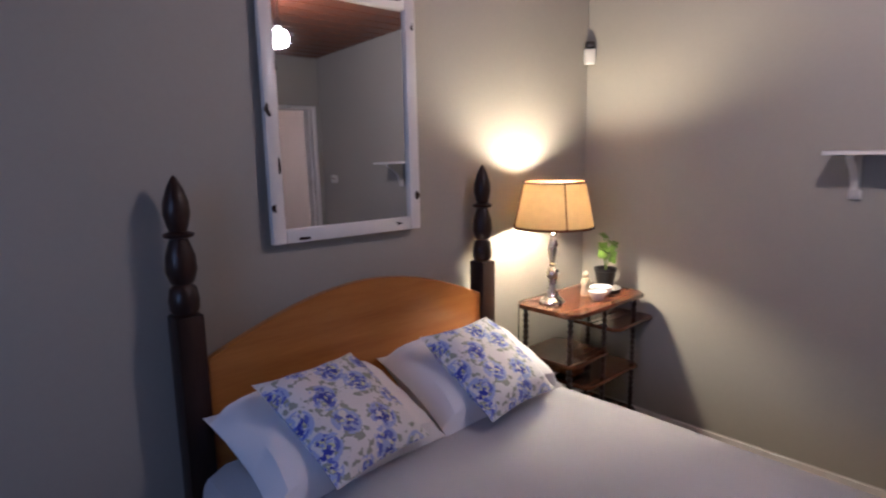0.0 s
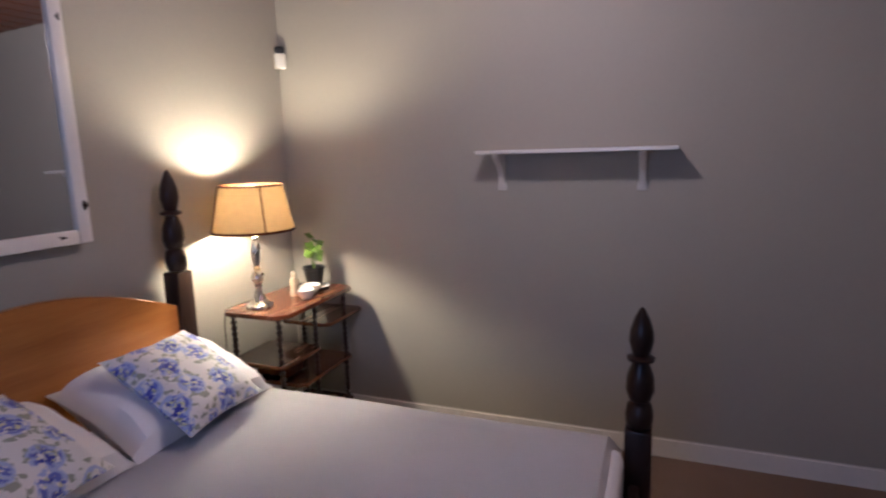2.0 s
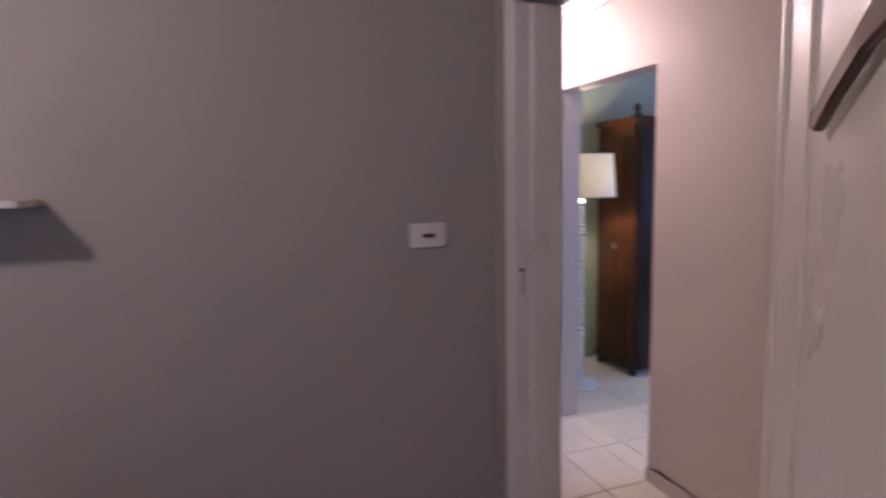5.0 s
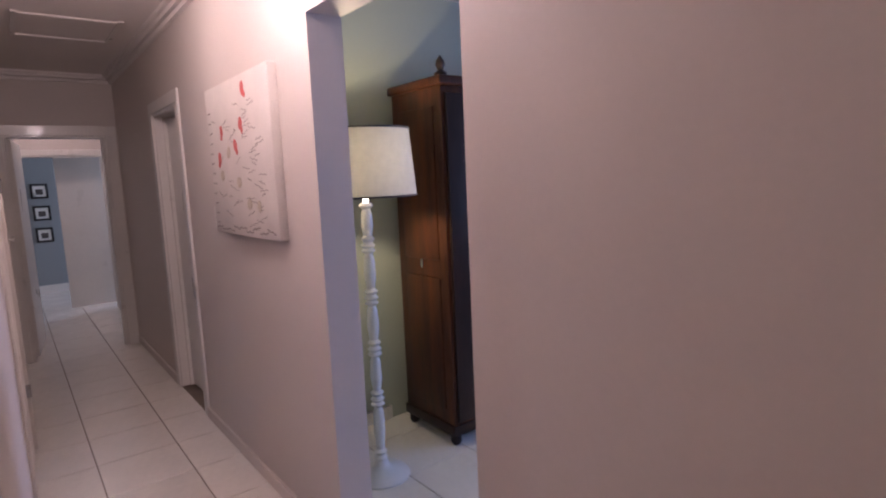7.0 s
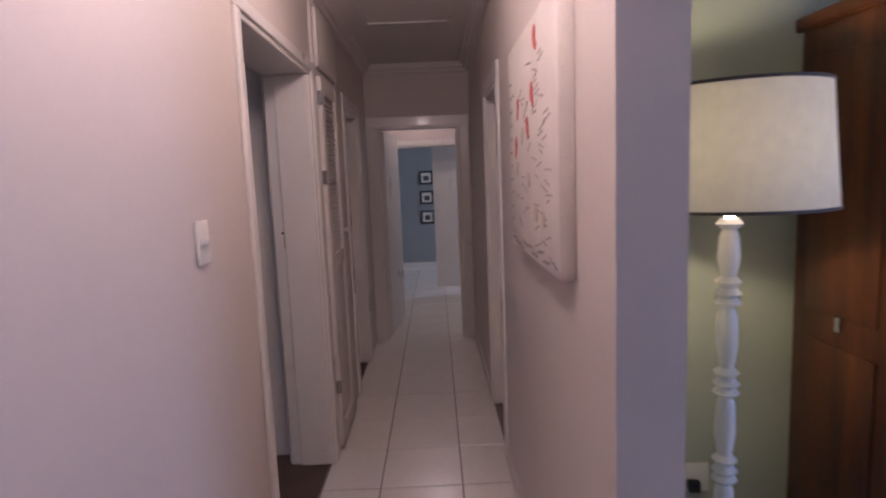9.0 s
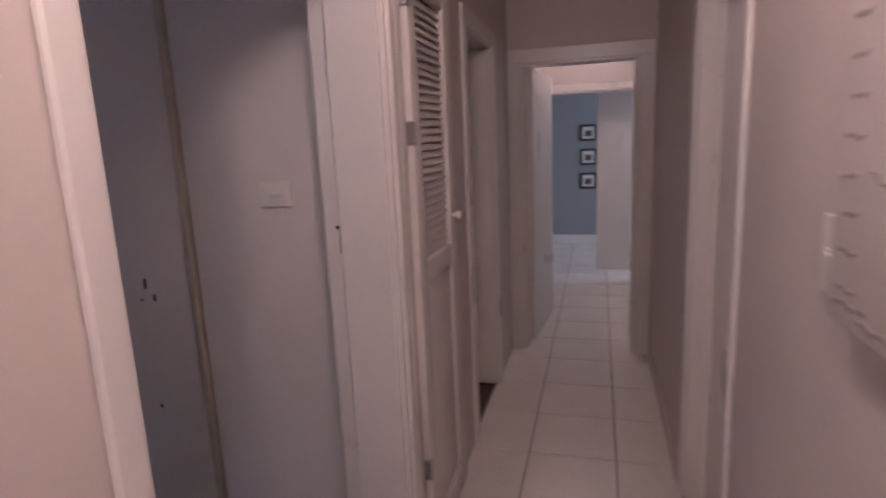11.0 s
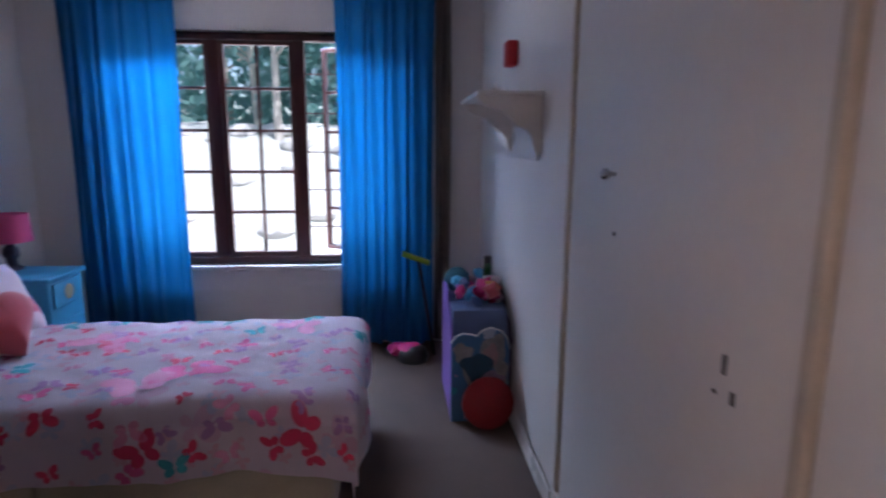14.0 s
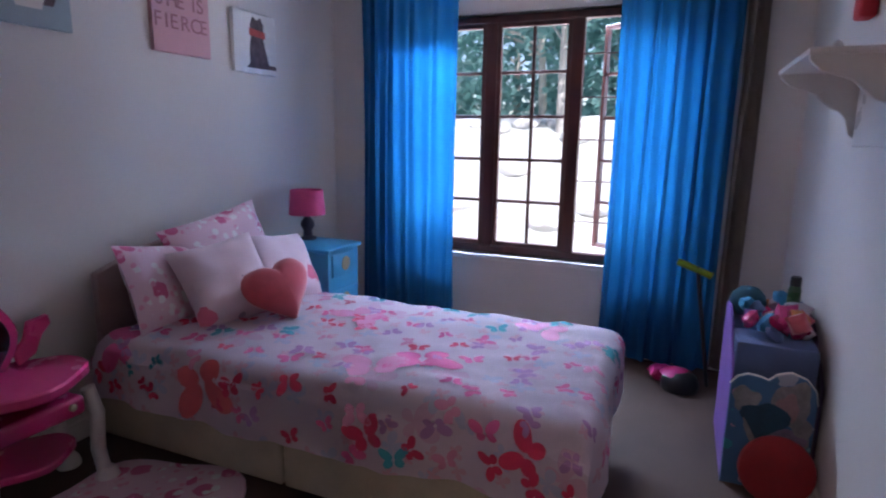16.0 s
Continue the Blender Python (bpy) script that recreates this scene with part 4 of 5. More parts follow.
box(hatch, 6.43, -1.88, 2.562, 7.03, -1.85, 2.5705)
tagged(part("ceiling_hatch", hatch, WHITE, None, "", False), "white painted trim of a ceiling hatch", "hatch", "", "structure")


def plain_door(m, label, w=0.78, material=WHITE, handle=True):
    th = thing("door_leaf", m, label, "door")
    part("panel", soft_box(0, -0.04, 0.01, w, 0, 2.0, 0.003, 1), material, th)
    for z0, z1 in ((0.2, 0.9), (1.1, 1.85)):
        part("moulding", soft_box(0.12, 0.0, z0, w - 0.12, 0.008, z1, 0.006, 2), material, th)
    if handle:
        part("handle", tube([(w - 0.06, 0, 1.03), (w - 0.06, 0.045, 1.03), (w - 0.15, 0.05, 1.03)], 0.008, 8), METAL, th, "chrome lever handle")
    return th


plain_door(pose(HX + 0.17, -1.765, 0, 0, 0, -6), "white door standing open into the lobby")
plain_door(pose(11.10, -2.25, -0.03, 0, 0, -90), "white door leaf standing across the far doorway", 0.62)
# Closed leaf added in place of an open doorway with bluish light.
plain_door(pose(7.19, -1.455, 0, 0, 0, 0), "closed white leaf filling an open doorway off the hall", 0.63)
plain_door(pose(6.80, HS - 0.12, 0, 0, 0, 182), "white hall door standing almost closed", 0.64)
tele = thing("intercom_box", pose(HX - 0.001, -1.70, 1.60), "small white box beside the end door", "box")
part("box_body", soft_box(-0.03, -0.03, 0, 0, 0.03, 0.11, 0.006), PLASTIC, tele)

for k in range(3):
    z = 1.43 - 0.328 * k
    pf = thing("picture_frame", pose(12.7, -2.02, z, 0, 0, -90), "small black framed monochrome picture", "picture", "three framed pictures")
    for a in ((0, 0, 0.03, 0.22), (0.19, 0, 0.22, 0.22), (0.03, 0, 0.19, 0.03), (0.03, 0.19, 0.19, 0.22)):
        part("frame", soft_box(a[0], -0.03, a[1], a[2], -0.002, a[3], 0.003, 1), BLACK, pf)
    part("mount", soft_box(0.03, -0.016, 0.03, 0.19, -0.008, 0.19, 0.001, 1), CERAMIC, pf)
    part("print", soft_box(0.065, -0.019, 0.06, 0.155, -0.0155, 0.14, 0.001, 1), INK, pf, "dark blurred print")

# ---- lounge ----
fl = thing("floor_lamp", pose(4.65, -3.08, 0), "turned white wooden floor lamp with a linen shade", "floor lamp")
part("foot", lathe([(0.14, 0.0), (0.145, 0.01), (0.13, 0.028), (0.06, 0.045), (0.035, 0.07), (0.03, 0.09)], 28), WHITE, fl)
prof = [(0.028, 0.09)]
for a, b in ((0.09, 0.40), (0.40, 0.66), (0.66, 0.92), (0.92, 1.18), (1.18, 1.40)):
    prof += [(0.036, a + 0.012), (0.022, a + 0.028), (0.034, a + 0.045), (0.02, a + 0.06), (0.03, (a + b) / 2), (0.026, b - 0.05), (0.018, b - 0.03), (0.036, b - 0.014), (0.024, b)]
part("column", lathe(prof, 20), WHITE, fl, "white turned column")
sd = part("shade", lathe([(0.25, 1.43), (0.225, 1.745)], 40, close=False), WSHADE, fl, "white linen drum shade")
part("rim", lathe([(0.253, 1.427), (0.253, 1.435), (0.248, 1.435), (0.248, 1.427), (0.253, 1.427)], 40, close=False), INK, sd)
part("rim", lathe([(0.228, 1.74), (0.228, 1.748), (0.223, 1.748), (0.223, 1.74), (0.228, 1.74)], 40, close=False), INK, sd)
part("bulb", lathe([(0.012, 1.40), (0.014, 1.45), (0.03, 1.49), (0.03, 1.51), (0.01, 1.53), (0.002, 1.532)], 14), BULB, fl)
so = thing("wall_socket", pose(5.22, -3.25, 0.27, 0, 0, -90), "white double wall socket", "socket")
part("plate", soft_box(-0.06, -0.012, 0, 0.06, 0, 0.115, 0.004), PLASTIC, so)
part("plug", soft_box(-0.03, -0.045, 0.01, 0.015, -0.0125, 0.055, 0.006), BLACK, so)

wd = thing("wardrobe", pose(4.63, -4.75, 0), "tall red-brown mahogany wardrobe with a finial", "wardrobe")
part("carcass", soft_box(0, 0, 0.1, 0.47, 1.2, 1.98, 0.006), MAHOG, wd)
part("cornice", soft_box(-0.02, -0.02, 1.98, 0.49, 1.22, 2.03, 0.012, 3), MAHOG, wd)
part("plinth", soft_box(-0.01, -0.01, 0.06, 0.48, 1.21, 0.12, 0.006), DARKWOOD, wd)
for x in (0.0, 0.41):
    for y in (0.0, 1.14):
        part("foot", lathe([(0.022, 0), (0.032, 0.02), (0.03, 0.05), (0.02, 0.062)], 12, pose(x + 0.03, y + 0.03, 0)), DARKWOOD, wd)
for z0, z1 in ((0.2, 0.95), (1.05, 1.88)):
    part("side_panel", soft_box(0.07, 1.199, z0, 0.40, 1.207, z1, 0.006), MAHOG, wd)
# Doors take the darker wood to put the front's shade into the colour.
for y0, y1 in ((0.02, 0.595), (0.605, 1.18)):
    dr = part("door", soft_box(-0.02, y0, 0.14, 0.0, y1, 1.94, 0.005), DARKWOOD, wd, "polished wardrobe door in darker wood for its unlit front")
    part("knob", lathe([(0.006, 0), (0.014, 0.012), (0.016, 0.02), (0.004, 0.028)], 12, pose(-0.02, 0.56 if y0 < 0.5 else 0.64, 1.05, 0, -90)), METAL, dr)
part("key_plate", soft_box(0.22, 1.2065, 1.0, 0.24, 1.212, 1.05, 0.002, 1), METAL, wd)
part("finial", lathe([(0.03, 0), (0.035, 0.012), (0.014, 0.03), (0.026, 0.055), (0.022, 0.075), (0.006, 0.1), (0.002, 0.105)], 16, pose(0.03, 1.17, 2.03)), DARKWOOD, wd, "dark turned finial")

# ---- child's room ----
win = thing("window_1", pose(3.70, KN + 0.07, 0.60), "red-brown timber window with small panes, one casement open", "window", "", "structure")
WW, WH = 1.88, 1.62


def bar(parent, name, x0, z0, x1, z1, y0=0.0, y1=0.06, material=FRAMEWOOD):
    return part(name, soft_box(x0, y0, z0, x1, y1, z1, 0.004, 1), material, parent, "", False)


bar(win, "frame_stile", 0, 0, 0.06, WH)
bar(win, "frame_stile", WW - 0.06, 0, WW, WH)
bar(win, "frame_rail", 0.06, 0, WW - 0.06, 0.05)
bar(win, "frame_rail", 0.06, WH - 0.05, WW - 0.06, WH)
bar(win, "mullion", 0.60, 0.05, 0.68, WH - 0.05)
bar(win, "mullion", 1.18, 0.05, 1.26, WH - 0.05)
part("sill", soft_box(-0.04, -0.10, -0.035, WW + 0.04, 0.0, 0.0, 0.006), WHITE, win, "white painted inner sill", False)
part("reveal", soft_box(0, -0.07, WH, WW, 0.0, WH + 0.02, 0.002, 1), WHITE, win, "", False)


def sash(parent, x0, x1, cols, name="casement", m=None):
    holder = part(name, soft_box(x0, 0.01, 0.05, x0 + 0.028, 0.05, WH - 0.05, 0.003, 1), FRAMEWOOD, parent, "", False)
    bar(holder, "sash_stile", x1 - 0.028, 0.05, x1, WH - 0.05, 0.01, 0.05)
    bar(holder, "sash_rail", x0 + 0.028, 0.05, x1 - 0.028, 0.085, 0.01, 0.05)
    bar(holder, "sash_rail", x0 + 0.028, WH - 0.08, x1 - 0.028, WH - 0.05, 0.01, 0.05)
    for r in range(1, 5):
        z = 0.085 + (WH - 0.165) * r / 5
        bar(holder, "glazing_bar", x0 + 0.028, z - 0.011, x1 - 0.028, z + 0.011, 0.018, 0.044)
    for c in range(1, cols):
        x = x0 + (x1 - x0) * c / cols
        bar(holder, "glazing_bar", x - 0.011, 0.085, x + 0.011, WH - 0.08, 0.02, 0.042)
    for c in range(cols):
        for r in range(5):
            xa, xb = x0 + 0.028 + (x1 - x0 - 0.056) * c / cols, x0 + 0.028 + (x1 - x0 - 0.056) * (c + 1) / cols
            za, zb = 0.085 + (WH - 0.165) * r / 5, 0.085 + (WH - 0.165) * (r + 1) / 5
            pane = part("pane", soft_box(xa + 0.004, 0.028, za + 0.004, xb - 0.004, 0.033, zb - 0.004, 0.0005, 1), GLASS, holder, "", False)
            pane.visible_shadow = False
    if m is not None:
        holder.matrix_basis = m
    return holder


sash(win, 0.06, 0.60, 2)
sash(win, 0.68, 1.18, 2)
sash(win, 1.27, 1.81, 2, "open_casement", pose(WW - 0.06, 0.03, 0, 0, 0, 0) @ pose(0, 0, 0, 0, 0, -32) @ pose(-(WW - 0.06), -0.03, 0))
for r in range(1, 6):
    part("burglar_bar", tube([(1.26, 0.0, WH * r / 6), (1.82, 0.0, WH * r / 6)], 0.005, 6), FRAMEWOOD, win, "thin dark burglar bar")


def curtain(name, x0, x1, y, z0, z1, folds, material, label, depth=0.045, flare=0.0, group=""):
    bm = bmesh.new()
    nx, nz = folds * 8, 14
    rr = random.Random(int(x0 * 100))
    ph = [rr.uniform(-0.7, 0.7) for _ in range(folds + 2)]
    rows = []
    for j in range(nz + 1):
        v = j / nz
        row = []
        for i in range(nx + 1):
            u = i / nx
            f = int(u * folds)
            a = u * folds * 2 * math.pi + ph[f] * (1 - (u * folds - f)) + ph[f + 1] * (u * folds - f)
            amp = depth * (0.75 + 0.35 * math.sin(3 * u + 2 * v)) * (0.6 + 0.4 * v)
            xx = x0 + (x1 - x0) * u + flare * v * (u - 0.5) + 0.012 * math.sin(a * 0.5 + 3 * v)
            row.append(bm.verts.new((xx, y + amp * math.sin(a) + 0.01 * math.sin(5 * v + 7 * u), z1 + (z0 - z1) * v + 0.012 * math.sin(a * 0.5) * v)))
        rows.append(row)
    for j in range(nz):
        for i in range(nx):
            bm.faces.new((rows[j][i], rows[j][i + 1], rows[j + 1][i + 1], rows[j + 1][i]))
    bmesh.ops.solidify(bm, geom=bm.faces[:], thickness=0.004)
    return tagged(part(name, bm, material), label, "curtain", group)


def thin_cloth(m, color, amount):
    n, l = m.node_tree.nodes, m.node_tree.links
    tr = n.new("ShaderNodeBsdfTranslucent")
    tr.inputs[0].default_value = (*color, 1)
    mx = n.new("ShaderNodeMixShader")
    mx.inputs[0].default_value = amount
    l.new(n["Principled BSDF"].outputs[0], mx.inputs[1])
    l.new(tr.outputs[0], mx.inputs[2])
    l.new(mx.outputs[0], n["Material Output"].inputs[0])


thin_cloth(BLUECURT, (0.02, 0.23, 0.5), 0.32)
curtain("curtain", 3.44, 4.17, 2.46, 0.03, 2.52, 9, BLUECURT, "long blue curtain drawn to one side", 0.019, 0.0, "blue curtains")
curtain("curtain", 5.19, 5.86, 2.46, 0.03, 2.52, 9, BLUECURT, "long blue curtain drawn to one side", 0.019, 0.0, "blue curtains")
curtain("lining_curtain", 5.86, 5.97, 2.49, 0.03, 2.52, 2, TAUPECURT, "narrow strip of taupe curtain lining", 0.02)
rod = thing("curtain_rail", pose(4.6, 2.46, 2.54), "white curtain rail above the window", "curtain rail")
part("rail", tube([(-1.35, 0, 0), (1.42, 0, 0)], 0.012, 10), WHITE, rod)
for x in (-1.3, 0.05, 1.38):
    part("rail_bracket", soft_box(x - 0.01, 0, -0.012, x + 0.01, 0.121, 0.012, 0.003), WHITE, rod)

kb = thing("single_bed", pose(0, 0, 0), "single bed with butterfly quilt on a cream base", "bed")
part("base", soft_box(3.2, 0.44, 0.03, 4.245, 1.36, 0.33, 0.012, 3), BEDBASE, kb, "cream fabric divan base")
part("base", soft_box(4.255, 0.44, 0.03, 5.34, 1.36, 0.33, 0.012, 3), BEDBASE, kb, "cream fabric divan base")
for x in (3.25, 4.15, 4.35, 5.25):
    for y in (0.52, 1.28):
        part("foot", lathe([(0.025, 0), (0.025, 0.031)], 10, pose(x, y, 0)), BLACK, kb)
part("mattress", soft_box(3.28, 0.43, 0.331, 5.36, 1.37, 0.52, 0.04, 3), SHEET, kb)
KQ = (3.33, 5.44, 0.36, 1.42, 0.565, 0.25, 0.08, 0.022)
kq = part("quilt", quilt(*KQ[:7], 110, KQ[7]), BUTTER, kb, "pink and white quilt printed with butterflies")


def butterfly(a, b, size, turn, material):
    """A printed butterfly, its four wings following the folds of the quilt."""
    bm = bmesh.new()
    ca, sa = math.cos(radians(turn)), math.sin(radians(turn))
    def put(u, v):
        p, q = a + size * (u * ca - v * sa), b + size * (u * sa + v * ca)
        p, q = max(-1.30, min(1.30, p)), max(-0.775, min(0.775, q))
        here = quilt_place(p, q, *KQ)
        du, dv = quilt_place(p + 0.004, q, *KQ) - here, quilt_place(p, q + 0.004, *KQ) - here
        return bm.verts.new(here + du.cross(dv).normalized() * 0.0035)
    for sx in (1, -1):
        for cx, cy, rx, ry, lean in ((0.27, 0.17, 0.28, 0.17, 38), (0.19, -0.15, 0.18, 0.15, -40)):
            cl, sl = math.cos(radians(lean)), math.sin(radians(lean))
            rings = []
            for k in range(1, 5):
                rings.append([put(sx * (cx + k / 4 * (rx * math.cos(t) * cl - ry * math.sin(t) * sl)), cy + k / 4 * (rx * math.cos(t) * sl + ry * math.sin(t) * cl)) for t in [2 * math.pi * i / 16 for i in range(16)]])
            mid = put(sx * cx, cy)
            for i in range(16):
                bm.faces.new((mid, rings[0][i], rings[0][(i + 1) % 16]))
                for r0, r1 in zip(rings, rings[1:]):
                    bm.faces.new((r0[i], r1[i], r1[(i + 1) % 16], r0[(i + 1) % 16]))
    return part("printed_butterfly", bm, material, kq)


for a, b, size, turn, m in ((0.36, -0.20, 0.30, 205, ROSE), (0.22, -0.34, 0.26, 20, BLUSH), (-0.12, 0.16, 0.27, 160, BLUSH), (-0.44, -0.62, 0.30, 200, CORALINK), (-0.62, 0.10, 0.24, 120, BLUSH), (0.72, 0.34, 0.24, 150, BLUSH), (0.30, -0.66, 0.16, 30, CRIMSON), (0.86, -0.60, 0.17, 70, CRIMSON), (-0.92, -0.52, 0.26, 100, ROSE)):
    butterfly(a, b, size, turn, m)
rnd = random.Random(3)
for i in range(19):
    for j in range(11):
        a, b = -1.18 + 0.13 * i + rnd.uniform(-0.05, 0.05), -0.70 + 0.14 * j + rnd.uniform(-0.05, 0.05)
        if rnd.random() < 0.85:
            butterfly(a, b, rnd.uniform(0.06, 0.115), rnd.choice((20, 35, 200, 215, 120, 300)) + rnd.uniform(-15, 15), (CRIMSON, ROSE, TEAL, LILAC, CRIMSON, LILAC, ROSE, BLUSH)[rnd.randrange(8)])
hb = [(0.46, 0.30), (0.46, 0.79)] + [(0.46 + 0.92 * i / 12, 0.79 + 0.10 * math.sin(math.pi * i / 12)) for i in range(13)] + [(1.38, 0.30)]
part("headboard", prism([(y, z) for y, z in hb[:2]] + hb[3:], 0.04, pose(3.25, 0, 0, 0, 0, 90), 0.006), mat("pinkish_headboard", (0.42, 0.3, 0.28), 0.7, 0.1, 9, 0.3, 120), kb)
for nm, mt, w, h, t, m, lab in (
        ("pillow", PINKPRINT, 0.62, 0.42, 0.15, pose(3.42, 0.74, 0.70, 90, 0, 98) @ pose(0, 0, 0, -24, 0, -8), "pink patchwork pillow against the headboard"),
        ("pillow", PINKPRINT, 0.62, 0.42, 0.15, pose(3.40, 1.08, 0.80, 90, 0, 84) @ pose(0, 0, 0, -20, 0, 10), "pink patchwork pillow against the headboard"),
        ("scatter_cushion", PALEPINK, 0.43, 0.43, 0.15, pose(3.66, 0.82, 0.725, 90, 0, 70) @ pose(0, 0, 0, -36, 0, 8), "pale pink square cushion with small motifs"),
        ("scatter_cushion", PALEPINK, 0.41, 0.41, 0.15, pose(3.68, 1.20, 0.715, 90, 0, 78) @ pose(0, 0, 0, -36, 0, -6), "pale pink square cushion with small motifs")):
    p = part(nm, cushion(w, h, t), mt)
    p.matrix_basis = m
    tagged(p, lab, "pillow" if nm == "pillow" else "cushion", "pillows on the single bed")

# heart cushion
bm = bmesh.new()
hn = 36
outline = []
for i in range(hn):
    t = 2 * math.pi * i / hn
    hx, hy = 0.0108 * 16 * math.sin(t) ** 3, 0.0108 * (13 * math.cos(t) - 5 * math.cos(2 * t) - 2 * math.cos(3 * t) - math.cos(4 * t))
    outline.append((0.72 * hx + 0.28 * 0.16 * math.sin(t), 0.72 * hy + 0.28 * 0.15 * math.cos(t)))
for side in (1, -1):
    prev = None
    for k in range(7):
        s = 1 - k / 6.0
        hgt = side * 0.095 * math.sqrt(max(0, 1 - s ** 3.2))
        if k == 6:
            c = bm.verts.new((0, 0.01, hgt))
            for i in range(hn):
                q = (prev[i], prev[(i + 1) % hn], c)
                bm.faces.new(q if side > 0 else q[::-1])
        else:
            ring = [bm.verts.new((x * s, y * s + 0.01 * (1 - s), hgt)) for x, y in outline]
            if prev:
                for i in range(hn):
                    q = (prev[i], prev[(i + 1) % hn], ring[(i + 1) % hn], ring[i])
                    bm.faces.new(q if side > 0 else q[::-1])
            prev = ring
bmesh.ops.remove_doubles(bm, verts=bm.verts[:], dist=0.0005)
heart = part("heart_cushion", bm, CORAL)
heart.matrix_basis = pose(3.90, 0.89, 0.705, 56, 0, 62) @ pose(0, 0, 0, 0, 0, 14)
tagged(heart, "coral red plush heart-shaped cushion", "cushion")

# bedside table and lamp
bs = thing("bedside_table", pose(3.30, 1.60, 0), "small light blue bedside table with drawers", "bedside table")
part("top", soft_box(-0.01, -0.02, 0.715, 0.42, 0.36, 0.74, 0.006), BLUEPAINT, bs)
part("body", soft_box(0.0, 0.0, 0.30, 0.40, 0.34, 0.714, 0.006), BLUEPAINT, bs)
for x in (0.0, 0.36):
    for y in (0.0, 0.30):
        part("leg", soft_box(x, y, 0, x + 0.04, y + 0.04, 0.299, 0.004), BLUEPAINT, bs)
for z in (0.56, 0.33):
    d = part("drawer", soft_box(0.402, 0.03, z, 0.414, 0.31, z + 0.14, 0.004), BLUEPAINT, bs)
    part("decal", lathe([(0.045, 0), (0.045, 0.003)], 16, pose(0.4135, 0.17, z + 0.07, 0, 90)), OCHRE, d, "small round coloured picture")
kl = thing("bedside_lamp", pose(3.37, 1.86, 0.74), "small lamp with a pink shade on a dark base", "lamp")
part("base", lathe([(0.055, 0), (0.057, 0.012), (0.03, 0.025), (0.028, 0.06), (0.045, 0.09), (0.04, 0.12), (0.018, 0.15), (0.015, 0.19)], 20), mat("grey_lamp_base", (0.06, 0.05, 0.08), 0.4, 0.1, 20, 0.05, 60), kl)
part("shade", lathe([(0.118, 0.165), (0.105, 0.325), (0.10, 0.325), (0.113, 0.165)], 28), PINKSHADE, kl, "bright pink drum shade")

# pictures on the west wall
def canvas(y0, z0, y1, z1, material, label, edge=CERAMIC):
    th = thing("wall_picture", pose(KW, y0, z0, 0, 0, 90), label, "picture", "pictures above the bed")
    part("canvas", soft_box(0, -0.028, 0, y1 - y0, -0.001, z1 - z0, 0.003, 1), material, th)
    return th


PC1 = mat("pale_blue_canvas", (0.35, 0.42, 0.45), 0.7, 0.05, 9, 0.2, 120)
PC2 = mat("pink_canvas", (0.66, 0.36, 0.38), 0.7, 0.05, 9, 0.2, 120)
FUR = mat("grey_brown_print", (0.16, 0.11, 0.12), 0.8, 0.3, 25, 0.2, 120)
c1 = canvas(0.17, 1.825, 0.545, 2.22, PC1, "pale blue canvas with a cat print")
part("print", prism([(0.1, 0.09), (0.3, 0.09), (0.33, 0.16), (0.32, 0.28), (0.28, 0.36), (0.22, 0.3), (0.16, 0.36), (0.09, 0.27), (0.07, 0.16)], 0.002, pose(0, -0.0295, 0)), FUR, c1, "brown and white cat print", False)
part("print", prism([(0.15, 0.07), (0.25, 0.07), (0.27, 0.13), (0.2, 0.19), (0.13, 0.13)], 0.002, pose(0, -0.0315, 0)), CERAMIC, c1, "white muzzle", False)
c2 = canvas(0.957, 1.815, 1.33, 2.21, PC2, "pink canvas with grey lettering")


def words(parent, text, size, m, material):
    """Raised lettering, one part a letter."""
    wide = {"I": 0.32, " ": 0.34, "M": 0.85}
    step = [wide.get(c, 0.62) * size for c in text]
    at = -sum(step) / 2
    for c, w in zip(text, step):
        if c != " ":
            cu = bpy.data.curves.new("letter", "FONT")
            cu.body, cu.size, cu.extrude = c, size, 0.001
            tmp = bpy.data.objects.new("letter", cu)
            me = bpy.data.meshes.new_from_object(tmp)
            bpy.data.objects.remove(tmp)
            me.materials.append(material)
            ob = new("letter", me)
            ob.parent = parent
            ob.matrix_basis = m @ pose(at, 0, 0)
        at += w


LETTER = mat("dull_red_paint", (0.4, 0.16, 0.18), 0.7, 0.1, 20, 0.1, 90)
words(c2, "SHE IS", 0.105, pose(0.187, -0.0285, 0.225, 90), LETTER)
words(c2, "FIERCE", 0.105, pose(0.187, -0.0285, 0.12, 90), LETTER)
c3 = canvas(1.512, 1.777, 1.89, 2.13, CERAMIC, "white canvas with a grey kitten print")
part("print", prism([(0.1, 0.03), (0.37, 0.035), (0.36, 0.06), (0.3, 0.06), (0.27, 0.15), (0.25, 0.22), (0.26, 0.29), (0.23, 0.33), (0.2, 0.31), (0.165, 0.33), (0.14, 0.28), (0.15, 0.23), (0.13, 0.14), (0.13, 0.06)], 0.002, pose(0, -0.0295, 0)), FUR, c3, "grey striped kitten print", False)
part("print", prism([(0.13, 0.22), (0.27, 0.21), (0.27, 0.25), (0.13, 0.26)], 0.002, pose(0, -0.0315, 0)), RED, c3, "pink bow", False)

